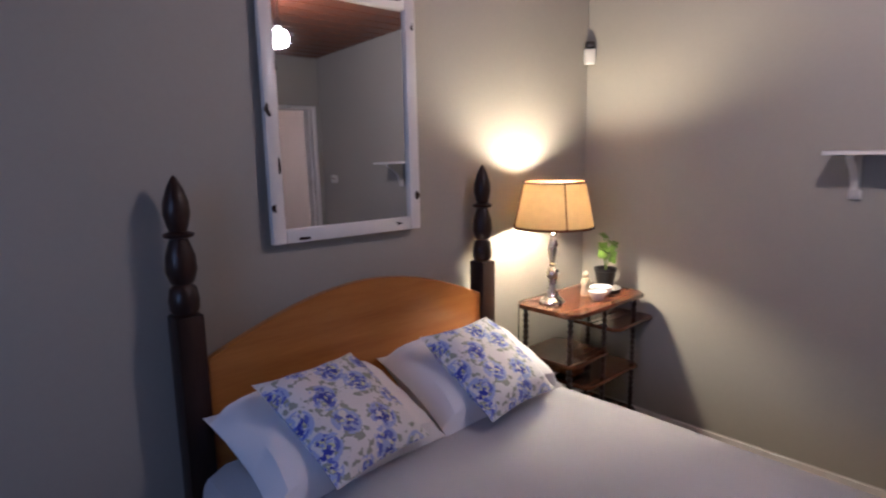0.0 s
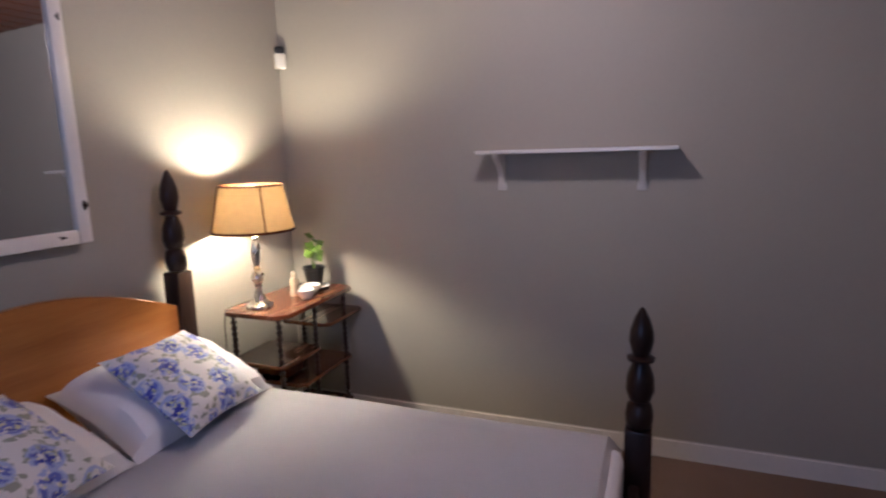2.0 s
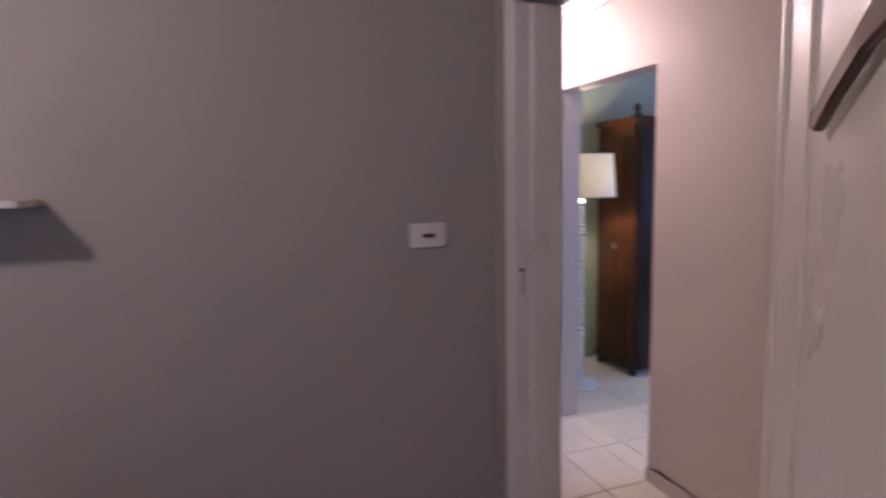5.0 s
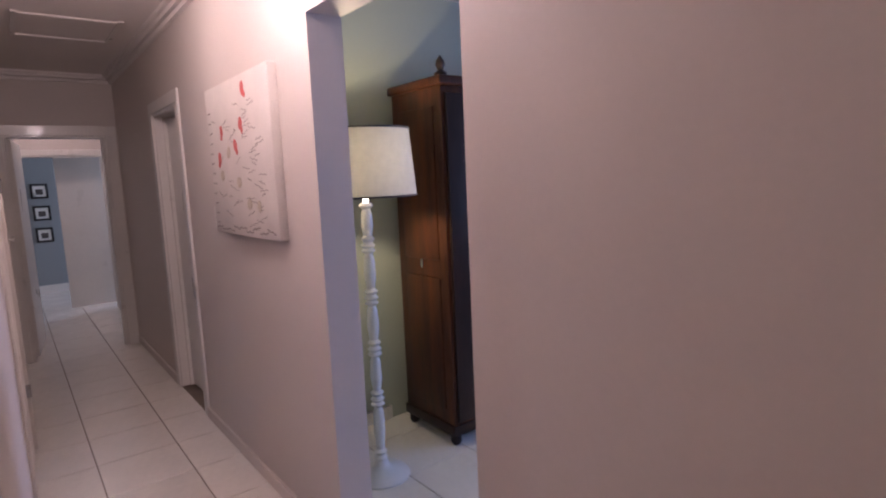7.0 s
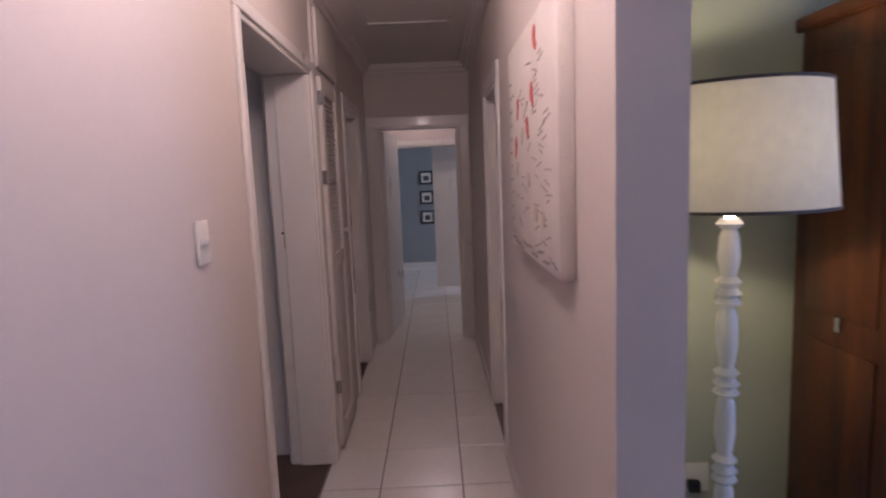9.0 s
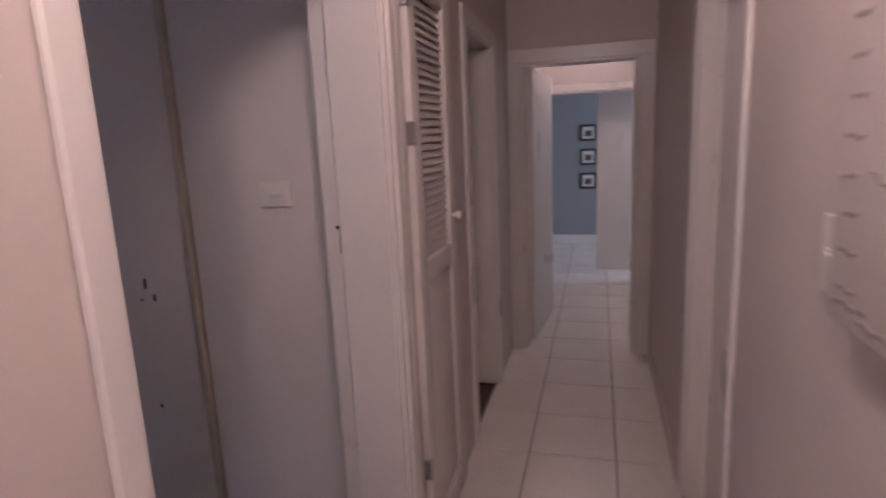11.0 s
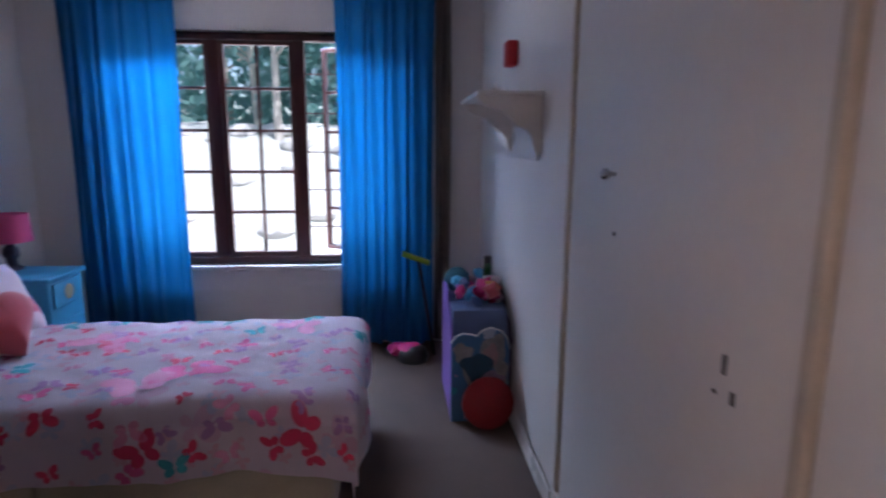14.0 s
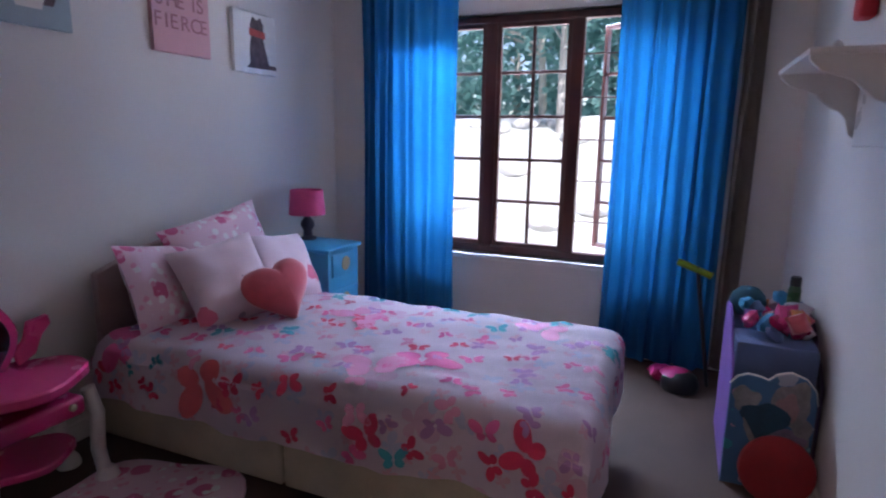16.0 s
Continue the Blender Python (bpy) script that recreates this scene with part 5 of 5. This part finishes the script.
# built-in cupboard on the east wall
cup = thing("built_in_cupboard", pose(KE, 0, 0), "cream built-in wall cupboard with flush doors", "cupboard")
part("plinth", soft_box(-0.012, -0.83, 0, 0.07, 0.47, 0.11, 0.003, 1), CREAM, cup)
part("door", soft_box(0.0, -0.79, 0.115, 0.024, 0.41, 2.62, 0.004, 2), CREAM, cup, "wide flush cupboard door")
part("infill", soft_box(0.002, -1.45, 0, 0.07, -0.83, 2.62, 0.001, 1), KIDP, cup, "painted infill panel")
part("infill", soft_box(0.0, 0.47, 0.0, 0.07, 2.58, 2.62, 0.001, 1), KIDP, cup, "painted infill panel")
STRIP = mat("pale_yellow_strip", (0.52, 0.44, 0.34), 0.5, 0.1, 6, 0.1, 60)
for y in (0.42, -0.82):
    part("cover_strip", soft_box(-0.012, y, 0.115, 0.03, y + 0.028, 2.62, 0.006, 2), STRIP, cup, "yellowed cover strip")
part("back", soft_box(0.03, -0.83, 0.11, 0.07, 0.47, 2.62, 0.001, 1), CREAM, cup)
kn = part("knob", lathe([(0.006, 0), (0.006, 0.014), (0.014, 0.022), (0.017, 0.032), (0.012, 0.04), (0.003, 0.043)], 16, pose(0, 0.02, 1.385, 0, -90)), SILVER, cup, "worn metal knob")
for y, z, h in ((0.0, 1.215, 0.012), (-0.585, 1.05, 0.04), (-0.62, 0.995, 0.026), (-0.58, 0.545, 0.016), (-0.56, 0.985, 0.008)):
    part("old_hole", soft_box(-0.0025, y - 0.007, z - h / 2, 0.001, y + 0.007, z + h / 2, 0.001, 1), INK, cup, "dark scar of an old lock")

# corner shelf with bracket
ks = thing("corner_shelf", pose(KE - 0.001, 1.10, 1.67), "white wall shelf with a scrolled bracket", "shelf")
part("board", soft_box(-0.28, -0.26, 0, 0, 0.36, 0.02, 0.004), WHITE, ks)
scroll = [(0, 0), (-0.275, 0), (-0.272, -0.016), (-0.24, -0.046), (-0.195, -0.06), (-0.155, -0.074), (-0.125, -0.105), (-0.098, -0.128), (-0.068, -0.14), (-0.044, -0.17), (-0.03, -0.225), (0, -0.25)]
part("bracket", prism(scroll, 0.018, pose(0, -0.24, 0), 0.002), WHITE, ks)
part("bracket", prism(scroll, 0.018, pose(0, 0.32, 0), 0.002), WHITE, ks)
part("back_board", soft_box(-0.014, -0.22, -0.27, 0, 0.32, -0.001, 0.003, 1), WHITE, ks)
orn = part("glass_ornament", join(lathe([(0.02, 0), (0.024, 0.01), (0.012, 0.022), (0.022, 0.04), (0.012, 0.06), (0.003, 0.066)], 10, pose(0, 0, 0)), lathe([(0.014, 0), (0.018, 0.012), (0.006, 0.034)], 8, pose(0.0, 0.035, 0)), lathe([(0.014, 0), (0.016, 0.012), (0.005, 0.03)], 8, pose(0.01, -0.035, 0))), CERAMIC)
orn.matrix_basis = pose(6.06, 1.18, 1.69)
tagged(orn, "small clear and white glass ornament on the shelf", "ornament")
rb = thing("red_wall_hanging", pose(KE - 0.001, 1.42, 1.86), "small red padded square hung on the wall", "wall ornament")
part("pad", soft_box(-0.06, -0.05, 0, -0.001, 0.05, 0.125, 0.012, 3), mat("red_felt", (0.45, 0.02, 0.03), 0.8, 0.1, 20, 0.3, 160), rb)

# toy box full of toys
PURPLE = mat("purple_toy_fabric", (0.22, 0.1, 0.38), 0.7, 0.12, 9, 0.2, 120)
TBLUE = cloth_print("teal_printed_board", (0.05, 0.13, 0.25), [((0.16, 0.35, 0.42), 0.5, 0.5), ((0.3, 0.32, 0.4), 0.9, 0.35), ((0.35, 0.2, 0.3), 1.4, 0.25), ((0.03, 0.22, 0.28), 1.2, 0.35)], 12, 0.5)
NAVY = mat("dull_blue_fabric", (0.10, 0.14, 0.27), 0.7, 0.1, 9, 0.2, 120)
tb = thing("toy_box", pose(5.87, 1.26, 0), "printed purple and blue toy box, overfull", "toy box")
front = [(0.0, 0.0), (0.31, 0.0), (0.31, 0.40), (0.30, 0.455), (0.265, 0.50), (0.21, 0.52), (0.165, 0.505), (0.135, 0.475), (0.105, 0.485), (0.06, 0.49), (0.025, 0.475), (0.0, 0.44)]
fp = part("front_panel", prism(front, 0.016, pose(0, 0, 0), 0.003), TBLUE, tb, "blue printed front board with a wavy top")
part("panel_rim", tube([(x, 0.008, z) for x, z in front[2:]] , 0.0055, 6), CERAMIC, fp, "pale edge of the front board")
side = [(0.018, 0.0), (0.56, 0.0), (0.56, 0.64), (0.50, 0.665), (0.36, 0.66), (0.26, 0.62), (0.20, 0.56), (0.10, 0.53), (0.018, 0.46)]
part("side_panel", prism(side, 0.012, pose(0.012, 0, 0, 0, 0, 90), 0.003), PURPLE, tb, "purple side board with a curved top")
part("side_panel", prism(side, 0.012, pose(0.33, 0, 0, 0, 0, 90), 0.003), mat("dark_plum_board", (0.05, 0.02, 0.06), 0.6, 0.1, 9, 0.1, 60), tb, "dark plum side board")
part("back_panel", soft_box(0.0, 0.561, 0.0, 0.33, 0.575, 0.64, 0.005), PURPLE, tb)
part("bin", soft_box(0.014, 0.09, 0.30, 0.316, 0.30, 0.595, 0.012), NAVY, tb, "slate blue fabric bin")
part("bin", soft_box(0.014, 0.31, 0.30, 0.316, 0.555, 0.605, 0.012), NAVY, tb, "slate blue fabric bin")
part("bin", soft_box(0.014, 0.03, 0.02, 0.316, 0.555, 0.28, 0.012), PURPLE, tb, "purple fabric bin")


def oval(cx, cz, rx, rz, tilt=0):
    pts = []
    for i in range(22):
        t = 2 * math.pi * i / 22
        k = 1 + 0.16 * math.sin(3 * t + cx * 50) + 0.09 * math.sin(5 * t + cz * 70)
        pts.append((cx + k * (rx * math.cos(t) * math.cos(tilt) - rz * math.sin(t) * math.sin(tilt)), cz + k * (rx * math.cos(t) * math.sin(tilt) + rz * math.sin(t) * math.cos(tilt))))
    return pts


PALE = mat("pale_blond_print", (0.27, 0.25, 0.25), 0.7, 0.25, 14, 0.1, 60)
for k, (shape, material, lab) in enumerate((
        (oval(0.225, 0.395, 0.068, 0.09), PALE, "pale rounded printed shape"), (oval(0.265, 0.29, 0.035, 0.07, 0.3), PALE, "pale printed shape"),
        (oval(0.21, 0.375, 0.042, 0.055), mat("dull_pink_print", (0.34, 0.2, 0.2), 0.7, 0.15, 14, 0.1, 60), "dull pink printed shape"),
        (oval(0.06, 0.39, 0.05, 0.05, 0.6), PALE, "pale printed shape"), (oval(0.14, 0.30, 0.08, 0.09, 0.4), mat("dark_teal_print", (0.02, 0.07, 0.11), 0.7, 0.2, 14, 0.1, 60), "dark teal printed shape"),
        (oval(0.20, 0.22, 0.09, 0.05, 0.5), mat("dusky_mauve_print", (0.24, 0.17, 0.26), 0.7, 0.2, 14, 0.1, 60), "mauve printed shape"), (oval(0.10, 0.22, 0.012, 0.09, 0.5), PALE, "thin pale printed band"))):
    part("figure_print", prism(shape, 0.002, pose(0, -0.0025 - 0.0006 * k, 0)), material, fp, lab, False)
rnd = random.Random(21)
TOYS = [CORAL, PINK, PURPLE, DEEPPINK, BLUEPAINT, NAVY, mat("orange_plush", (0.55, 0.2, 0.06), 0.9, 0.1, 20, 0.4, 160), mat("pale_plush", (0.55, 0.45, 0.5), 0.9, 0.1, 20, 0.4, 160)]
for k in range(26):
    w = rnd.uniform(0.06, 0.12)
    t = part("soft_toy", cushion(w, w * rnd.uniform(0.7, 1.2), w * 0.6, n=8, pinch=0.7), TOYS[k % len(TOYS)])
    t.matrix_basis = pose(5.87 + rnd.uniform(0.07, 0.27), 1.26 + rnd.uniform(0.08, 0.5), 0.62 + rnd.uniform(0.0, 0.06) + (0.04 if k > 14 else 0), rnd.uniform(-60, 60), rnd.uniform(-60, 60), rnd.uniform(0, 360))
    tagged(t, "small bright stuffed toy in the toy box", "toy", "toys in the box")
bat = thing("toy_bottle", pose(6.11, 1.62, 0.62, 4), "green and black plastic bottle among the toys", "bottle")
part("body", lathe([(0.024, 0), (0.026, 0.01), (0.026, 0.16), (0.02, 0.18)], 14), mat("green_plastic", (0.03, 0.1, 0.03), 0.3, 0.1, 10, 0.05, 60), bat)
part("cap", lathe([(0.022, 0.181), (0.022, 0.215), (0.018, 0.22)], 14), BLACK, bat)
cushion_red = part("round_cushion", lathe([(0.01, -0.04), (0.1, -0.038), (0.135, -0.015), (0.14, 0.0), (0.135, 0.015), (0.1, 0.038), (0.01, 0.04)], 28), mat("dark_red_felt", (0.26, 0.015, 0.02), 0.9, 0.1, 20, 0.3, 160))
cushion_red.matrix_basis = pose(6.06, 1.20, 0.13, 80, 0, 0)
tagged(cushion_red, "round red felt cushion leaning on the toy box", "cushion")
broom = thing("toy_sword", pose(5.80, 2.28, 0.0), "toy stick with a yellow green end by the curtain", "toy")
part("stick", tube([(0.05, 0.0, 0.0), (-0.02, 0.02, 0.45), (-0.06, 0.05, 0.70)], 0.012, 8), BLACK, broom)
part("grip", tube([(-0.17, 0.05, 0.72), (-0.06, 0.05, 0.68), (0.02, 0.05, 0.65)], 0.02, 10), mat("lime_plastic", (0.32, 0.42, 0.02), 0.4, 0.1, 10, 0.05, 60), broom, "lime green plastic end")
ball = part("blue_ball", lathe([(0.005, 0), (0.05, 0.012), (0.075, 0.045), (0.08, 0.075), (0.07, 0.11), (0.04, 0.14), (0.004, 0.15)], 20), mat("dark_teal_plush", (0.02, 0.09, 0.12), 0.9, 0.1, 20, 0.4, 160))
ball.matrix_basis = pose(5.95, 1.74, 0.60)
tagged(ball, "dark teal stuffed ball on the toy box", "toy")
hat = thing("sun_hat", pose(5.70, 2.18, 0), "pink and black child's helmet on the carpet", "helmet")
part("crown", lathe([(0.10, 0.0), (0.105, 0.04), (0.09, 0.08), (0.05, 0.105), (0.004, 0.112)], 22), BLACK, hat)
part("trim", lathe([(0.09, 0.078), (0.094, 0.08), (0.055, 0.108), (0.004, 0.116)], 22, pose(-0.02, 0.02, 0.004)), PINK, hat, "pink top")
bag = part("small_bag", cushion(0.16, 0.1, 0.09, n=8, pinch=0.6), PINK)
bag.matrix_basis = pose(5.60, 2.28, 0.045, 0, 0, 20)
tagged(bag, "small pink and black bag on the carpet", "bag")

# vanity toy
va = thing("toy_vanity", pose(3.38, 0.0, 0), "pink plastic toy dressing table with white legs", "toy dressing table")
top = [(0.19 * math.cos(t) * (1.05 + 0.1 * math.cos(4 * t)), 0.27 * math.sin(t)) for t in [i * math.pi / 12 for i in range(24)]]
part("table_top", prism(top, 0.045, pose(0.0, 0.0, 0.50, -90), 0.008), PINK, va)
part("drawer_front", soft_box(0.02, -0.2, 0.33, 0.17, 0.16, 0.41, 0.02, 3), DEEPPINK, va)
part("tray", prism([(x * 0.75, y * 0.7) for x, y in top], 0.03, pose(0, 0, 0.19, -90), 0.006), PINK, va, "pink lower shelf")
for x, y in ((0.12, 0.2), (-0.12, 0.2), (0.12, -0.2), (-0.12, -0.2)):
    part("leg", tube([(x, y, 0.41), (x + 0.015, y + 0.02, 0.3), (x + 0.005, y + 0.015, 0.14), (x + 0.02, y + 0.02, 0.05)], 0.028, 10), WHITEPL, va, "white curved leg")
    part("foot", lathe([(0.045, 0), (0.048, 0.015), (0.04, 0.04), (0.025, 0.06)], 14, pose(x + 0.03, y + 0.025, 0)), WHITEPL, va)
mfr = [(0.11 * math.cos(t) * (1.0 + 0.12 * math.cos(3 * t)), 0.17 * math.sin(t)) for t in [i * math.pi / 14 for i in range(28)]]
mf = part("mirror_frame", prism([(y, z) for y, z in mfr], 0.03, pose(-0.10, -0.02, 0.63, 0, 0, 90), 0.006), PINK, va, "scalloped pink mirror frame")
part("mirror_pane", prism([(y * 0.7, z * 0.75) for y, z in mfr], 0.004, pose(-0.094, -0.02, 0.63, 0, 0, 90)), mat("dark_mirror_foil", (0.16, 0.16, 0.18), 0.12, 0.1, 5, 0.02, 40, metal=1), mf)
wing = [(0, 0), (0.07, 0.03), (0.1, 0.1), (0.14, 0.14), (0.13, 0.18), (0.05, 0.17), (0.03, 0.1), (-0.01, 0.06)]
part("wing", prism(wing, 0.025, pose(-0.10, 0.09, 0.50, 0, 0, 90), 0.005), PINK, va)
part("clasp", lathe([(0.014, 0), (0.014, 0.01), (0.004, 0.014)], 10, pose(0.172, 0.1, 0.38, 0, 90)), OCHRE, va, "gold coloured clasp")
rugp = [(0.42 * math.cos(t) * (1 + 0.08 * math.cos(5 * t)), 0.36 * math.sin(t) * (1 + 0.08 * math.cos(5 * t))) for t in [2 * math.pi * i / 40 for i in range(40)]]
rug = part("rug", prism(rugp, 0.016, pose(0, 0, 0.018, -90), 0.005), PINKPRINT)
rug.matrix_basis = pose(3.86, 0.10, 0)
tagged(rug, "pink flower-shaped rug on the carpet", "rug")
pc = thing("white_device", pose(3.14, -0.08, 0.0), "small white stand behind the toy vanity", "stand")
part("stand_body", soft_box(0, 0, 0, 0.07, 0.09, 0.78, 0.01), PLASTIC, pc)

# ---- outside ----
GRASS = mat("dry_bank_ground", (0.66, 0.65, 0.6), 0.95, 0.3, 1.1, 0.9, 8, tint=(0.36, 0.37, 0.33))
STONE = mat("pale_rock", (0.62, 0.6, 0.56), 0.9, 0.2, 3, 0.8, 20)
BARK = mat("pale_bark", (0.5, 0.46, 0.4), 0.9, 0.2, 3, 0.6, 30)
FOLI = mat("tree_foliage", (0.15, 0.29, 0.27), 0.6, 0.3, 3, 0.2, 20)
thin_cloth(FOLI, (0.28, 0.52, 0.48), 0.5)
bm = bmesh.new()
gx, gy = 40, 46
vs = []
for j in range(gy + 1):
    row = []
    for i in range(gx + 1):
        x = -8 + 26 * i / gx
        y = 2.9 + 28 * (j / gy) ** 1.7
        rise = max(0.0, y - 4.2)
        z = -0.25 + (0.30 * min(rise, 7.0) + 0.03 * max(0, rise - 7)) + 0.16 * noise.noise(Vector((x * 0.9, y * 0.9, 0))) * min(1, rise) + 0.06 * noise.noise(Vector((x * 3.3, y * 3.3, 2))) * min(1, rise)
        row.append(bm.verts.new((x, y, z)))
    vs.append(row)
for j in range(gy):
    for i in range(gx):
        bm.faces.new((vs[j][i], vs[j][i + 1], vs[j + 1][i + 1], vs[j + 1][i]))
bank = structure("ground_bank", bm, GRASS, "sunlit dry garden bank outside the window", "ground", True)
slab("ground", -400, -400, -0.5, 400, 400, -0.32, GRASS, "dry open ground round the house")
rnd = random.Random(5)
for k in range(40):
    x, y = rnd.uniform(1, 8.5), rnd.uniform(5.2, 11)
    r = rnd.uniform(0.12, 0.4)
    bm = bmesh.new()
    bmesh.ops.create_icosphere(bm, subdivisions=2, radius=r)
    for v in bm.verts:
        v.co *= 1 + 0.3 * noise.noise(v.co * 3.0 / r * 0.4 + Vector((k, 0, 0)))
        v.co.z *= 0.55
    rise = y - 4.2
    bmesh.ops.transform(bm, matrix=pose(x, y, -0.25 + 0.30 * min(rise, 7.0) + r * 0.12, 0, 0, rnd.uniform(0, 360)), verts=bm.verts[:])
    st = part("garden_rock", bm, STONE)
    tagged(st, "pale sunlit rock on the garden bank", "rock", "rocks on the bank")


def tree(x, y, z, tall, r, seed, crown):
    q = random.Random(seed)
    th = thing("tree", pose(x, y, z), "garden tree with pale trunk and dark leaves", "tree", "garden trees")
    lean = q.uniform(-0.25, 0.25)
    prof, pts = [], []
    bm = tube([(0, 0, -0.3), (lean * 0.3, 0, tall * 0.35), (lean, q.uniform(-0.1, 0.1), tall)], r, 10)
    for v in bm.verts:
        f = 1 - 0.6 * max(0, v.co.z) / tall
        v.co.x = lean * max(0, v.co.z) / tall + (v.co.x - lean * max(0, v.co.z) / tall) * f
        v.co.y *= f
    part("trunk", bm, BARK, th)
    for k in range(5):
        h = tall * q.uniform(0.5, 0.95)
        a = q.uniform(0, 6.28)
        part("limb", tube([(lean * h / tall, 0, h), (lean + 0.5 * math.cos(a), 0.5 * math.sin(a), h + 0.4), (lean + 1.1 * math.cos(a), 1.1 * math.sin(a), h + 0.6)], r * 0.3, 7), BARK, th)
    cr = bmesh.new()
    for k in range(1500):
        g = q.randrange(9)
        gr = random.Random(seed * 31 + g)
        cx, cy, cz, cs = gr.uniform(-crown, crown), gr.uniform(-crown, crown) * 0.8, tall + gr.uniform(-0.9, 1.2), gr.uniform(0.5, 1.0)
        p = Vector((q.gauss(0, 0.4) * cs + cx, q.gauss(0, 0.4) * cs + cy, q.gauss(0, 0.33) * cs + cz))
        s = q.uniform(0.06, 0.14)
        m = Matrix.Translation(p) @ Euler((q.uniform(-1.2, 1.2), q.uniform(-1.2, 1.2), q.uniform(0, 6.28))).to_matrix().to_4x4()
        cr.faces.new([cr.verts.new(m @ Vector(c)) for c in ((-s * 0.45, 0, 0), (0, -s, 0.02), (s * 0.45, 0, 0), (0, s, -0.03))])
    part("crown", cr, FOLI, th, "dark green leaves", False)
    return th


for k, (x, y, tall, r, cr) in enumerate(((3.3, 10.2, 3.0, 0.09, 1.4), (4.9, 12.5, 2.6, 0.1, 1.6), (6.2, 10.8, 2.4, 0.08, 1.5), (2.2, 13.5, 3.0, 0.12, 1.8), (7.6, 13.2, 2.8, 0.12, 1.8), (4.0, 15.5, 2.6, 0.12, 2.0), (5.8, 16, 2.9, 0.12, 2.0), (0.8, 16, 3.0, 0.12, 2.2), (9.0, 16, 3.0, 0.12, 2.2))):
    rise = y - 4.2
    tree(x, y, -0.25 + 0.30 * min(rise, 7.0) + 0.03 * max(0, rise - 7), tall, r, 40 + k, cr)

rnd = random.Random(77)
wood_bm = bmesh.new()
for k in range(16000):
    y = rnd.uniform(13, 19)
    p = Vector((rnd.uniform(-5, 15), y, rnd.uniform(1.6, 3.2) + rnd.random() ** 2 * 4.5))
    if noise.noise(p * 0.8) < -0.3:
        continue
    s = rnd.uniform(0.1, 0.24)
    m = Matrix.Translation(p) @ Euler((rnd.uniform(-1.4, 1.4), rnd.uniform(-1.4, 1.4), rnd.uniform(0, 6.28))).to_matrix().to_4x4()
    wood_bm.faces.new([wood_bm.verts.new(m @ Vector(c)) for c in ((-s * 0.5, 0, 0), (0, -s, 0.02), (s * 0.5, 0, 0), (0, s, -0.03))])
tagged(part("far_bush", wood_bm, FOLI, None, "", False), "dense dark green bush behind the garden bank", "bush", "", "stuff")

# ---- floor tiles ----
PER = 0.415
cache = {}


def floor_tile(x0, y0, x1, y1, parent):
    key = (round(x1 - x0, 3), round(y1 - y0, 3))
    if key not in cache:
        bm = soft_box(0, 0, -0.012, x1 - x0, y1 - y0, 0.0, 0.002, 1)
        me = bpy.data.meshes.new("tile")
        bmesh.ops.recalc_face_normals(bm, faces=bm.faces[:])
        bm.to_mesh(me)
        bm.free()
        me.materials.append(TILE)
        cache[key] = me
    ob = new("tile", cache[key])
    ob.parent = parent
    ob.location = (x0, y0, 0.0)


hall_floor = bpy.data.objects["floor_hall"]


def lay(x0, y0, x1, y1, ox, oy):
    i0, j0 = math.floor((x0 - ox) / PER), math.floor((y0 - oy) / PER)
    for i in range(i0, i0 + int((x1 - x0) / PER) + 3):
        for j in range(j0, j0 + int((y1 - y0) / PER) + 3):
            a0, a1 = max(x0, ox + i * PER + 0.003), min(x1, ox + (i + 1) * PER - 0.003)
            b0, b1 = max(y0, oy + j * PER + 0.003), min(y1, oy + (j + 1) * PER - 0.003)
            if a1 - a0 > 0.03 and b1 - b0 > 0.03:
                floor_tile(a0, b0, a1, b1, hall_floor)


lay(1.0, HS, HX + 0.16, -1.645, 5.81 - 12 * PER, -2.355 - 3 * PER)
lay(2.9, -4.9, 5.22, HS - 0.001, 5.81 - 12 * PER, -2.355 - 6 * PER)
lay(HX + 0.161, -3.0, 12.7, -1.45, 5.81 - 12 * PER, -2.355 - 3 * PER)
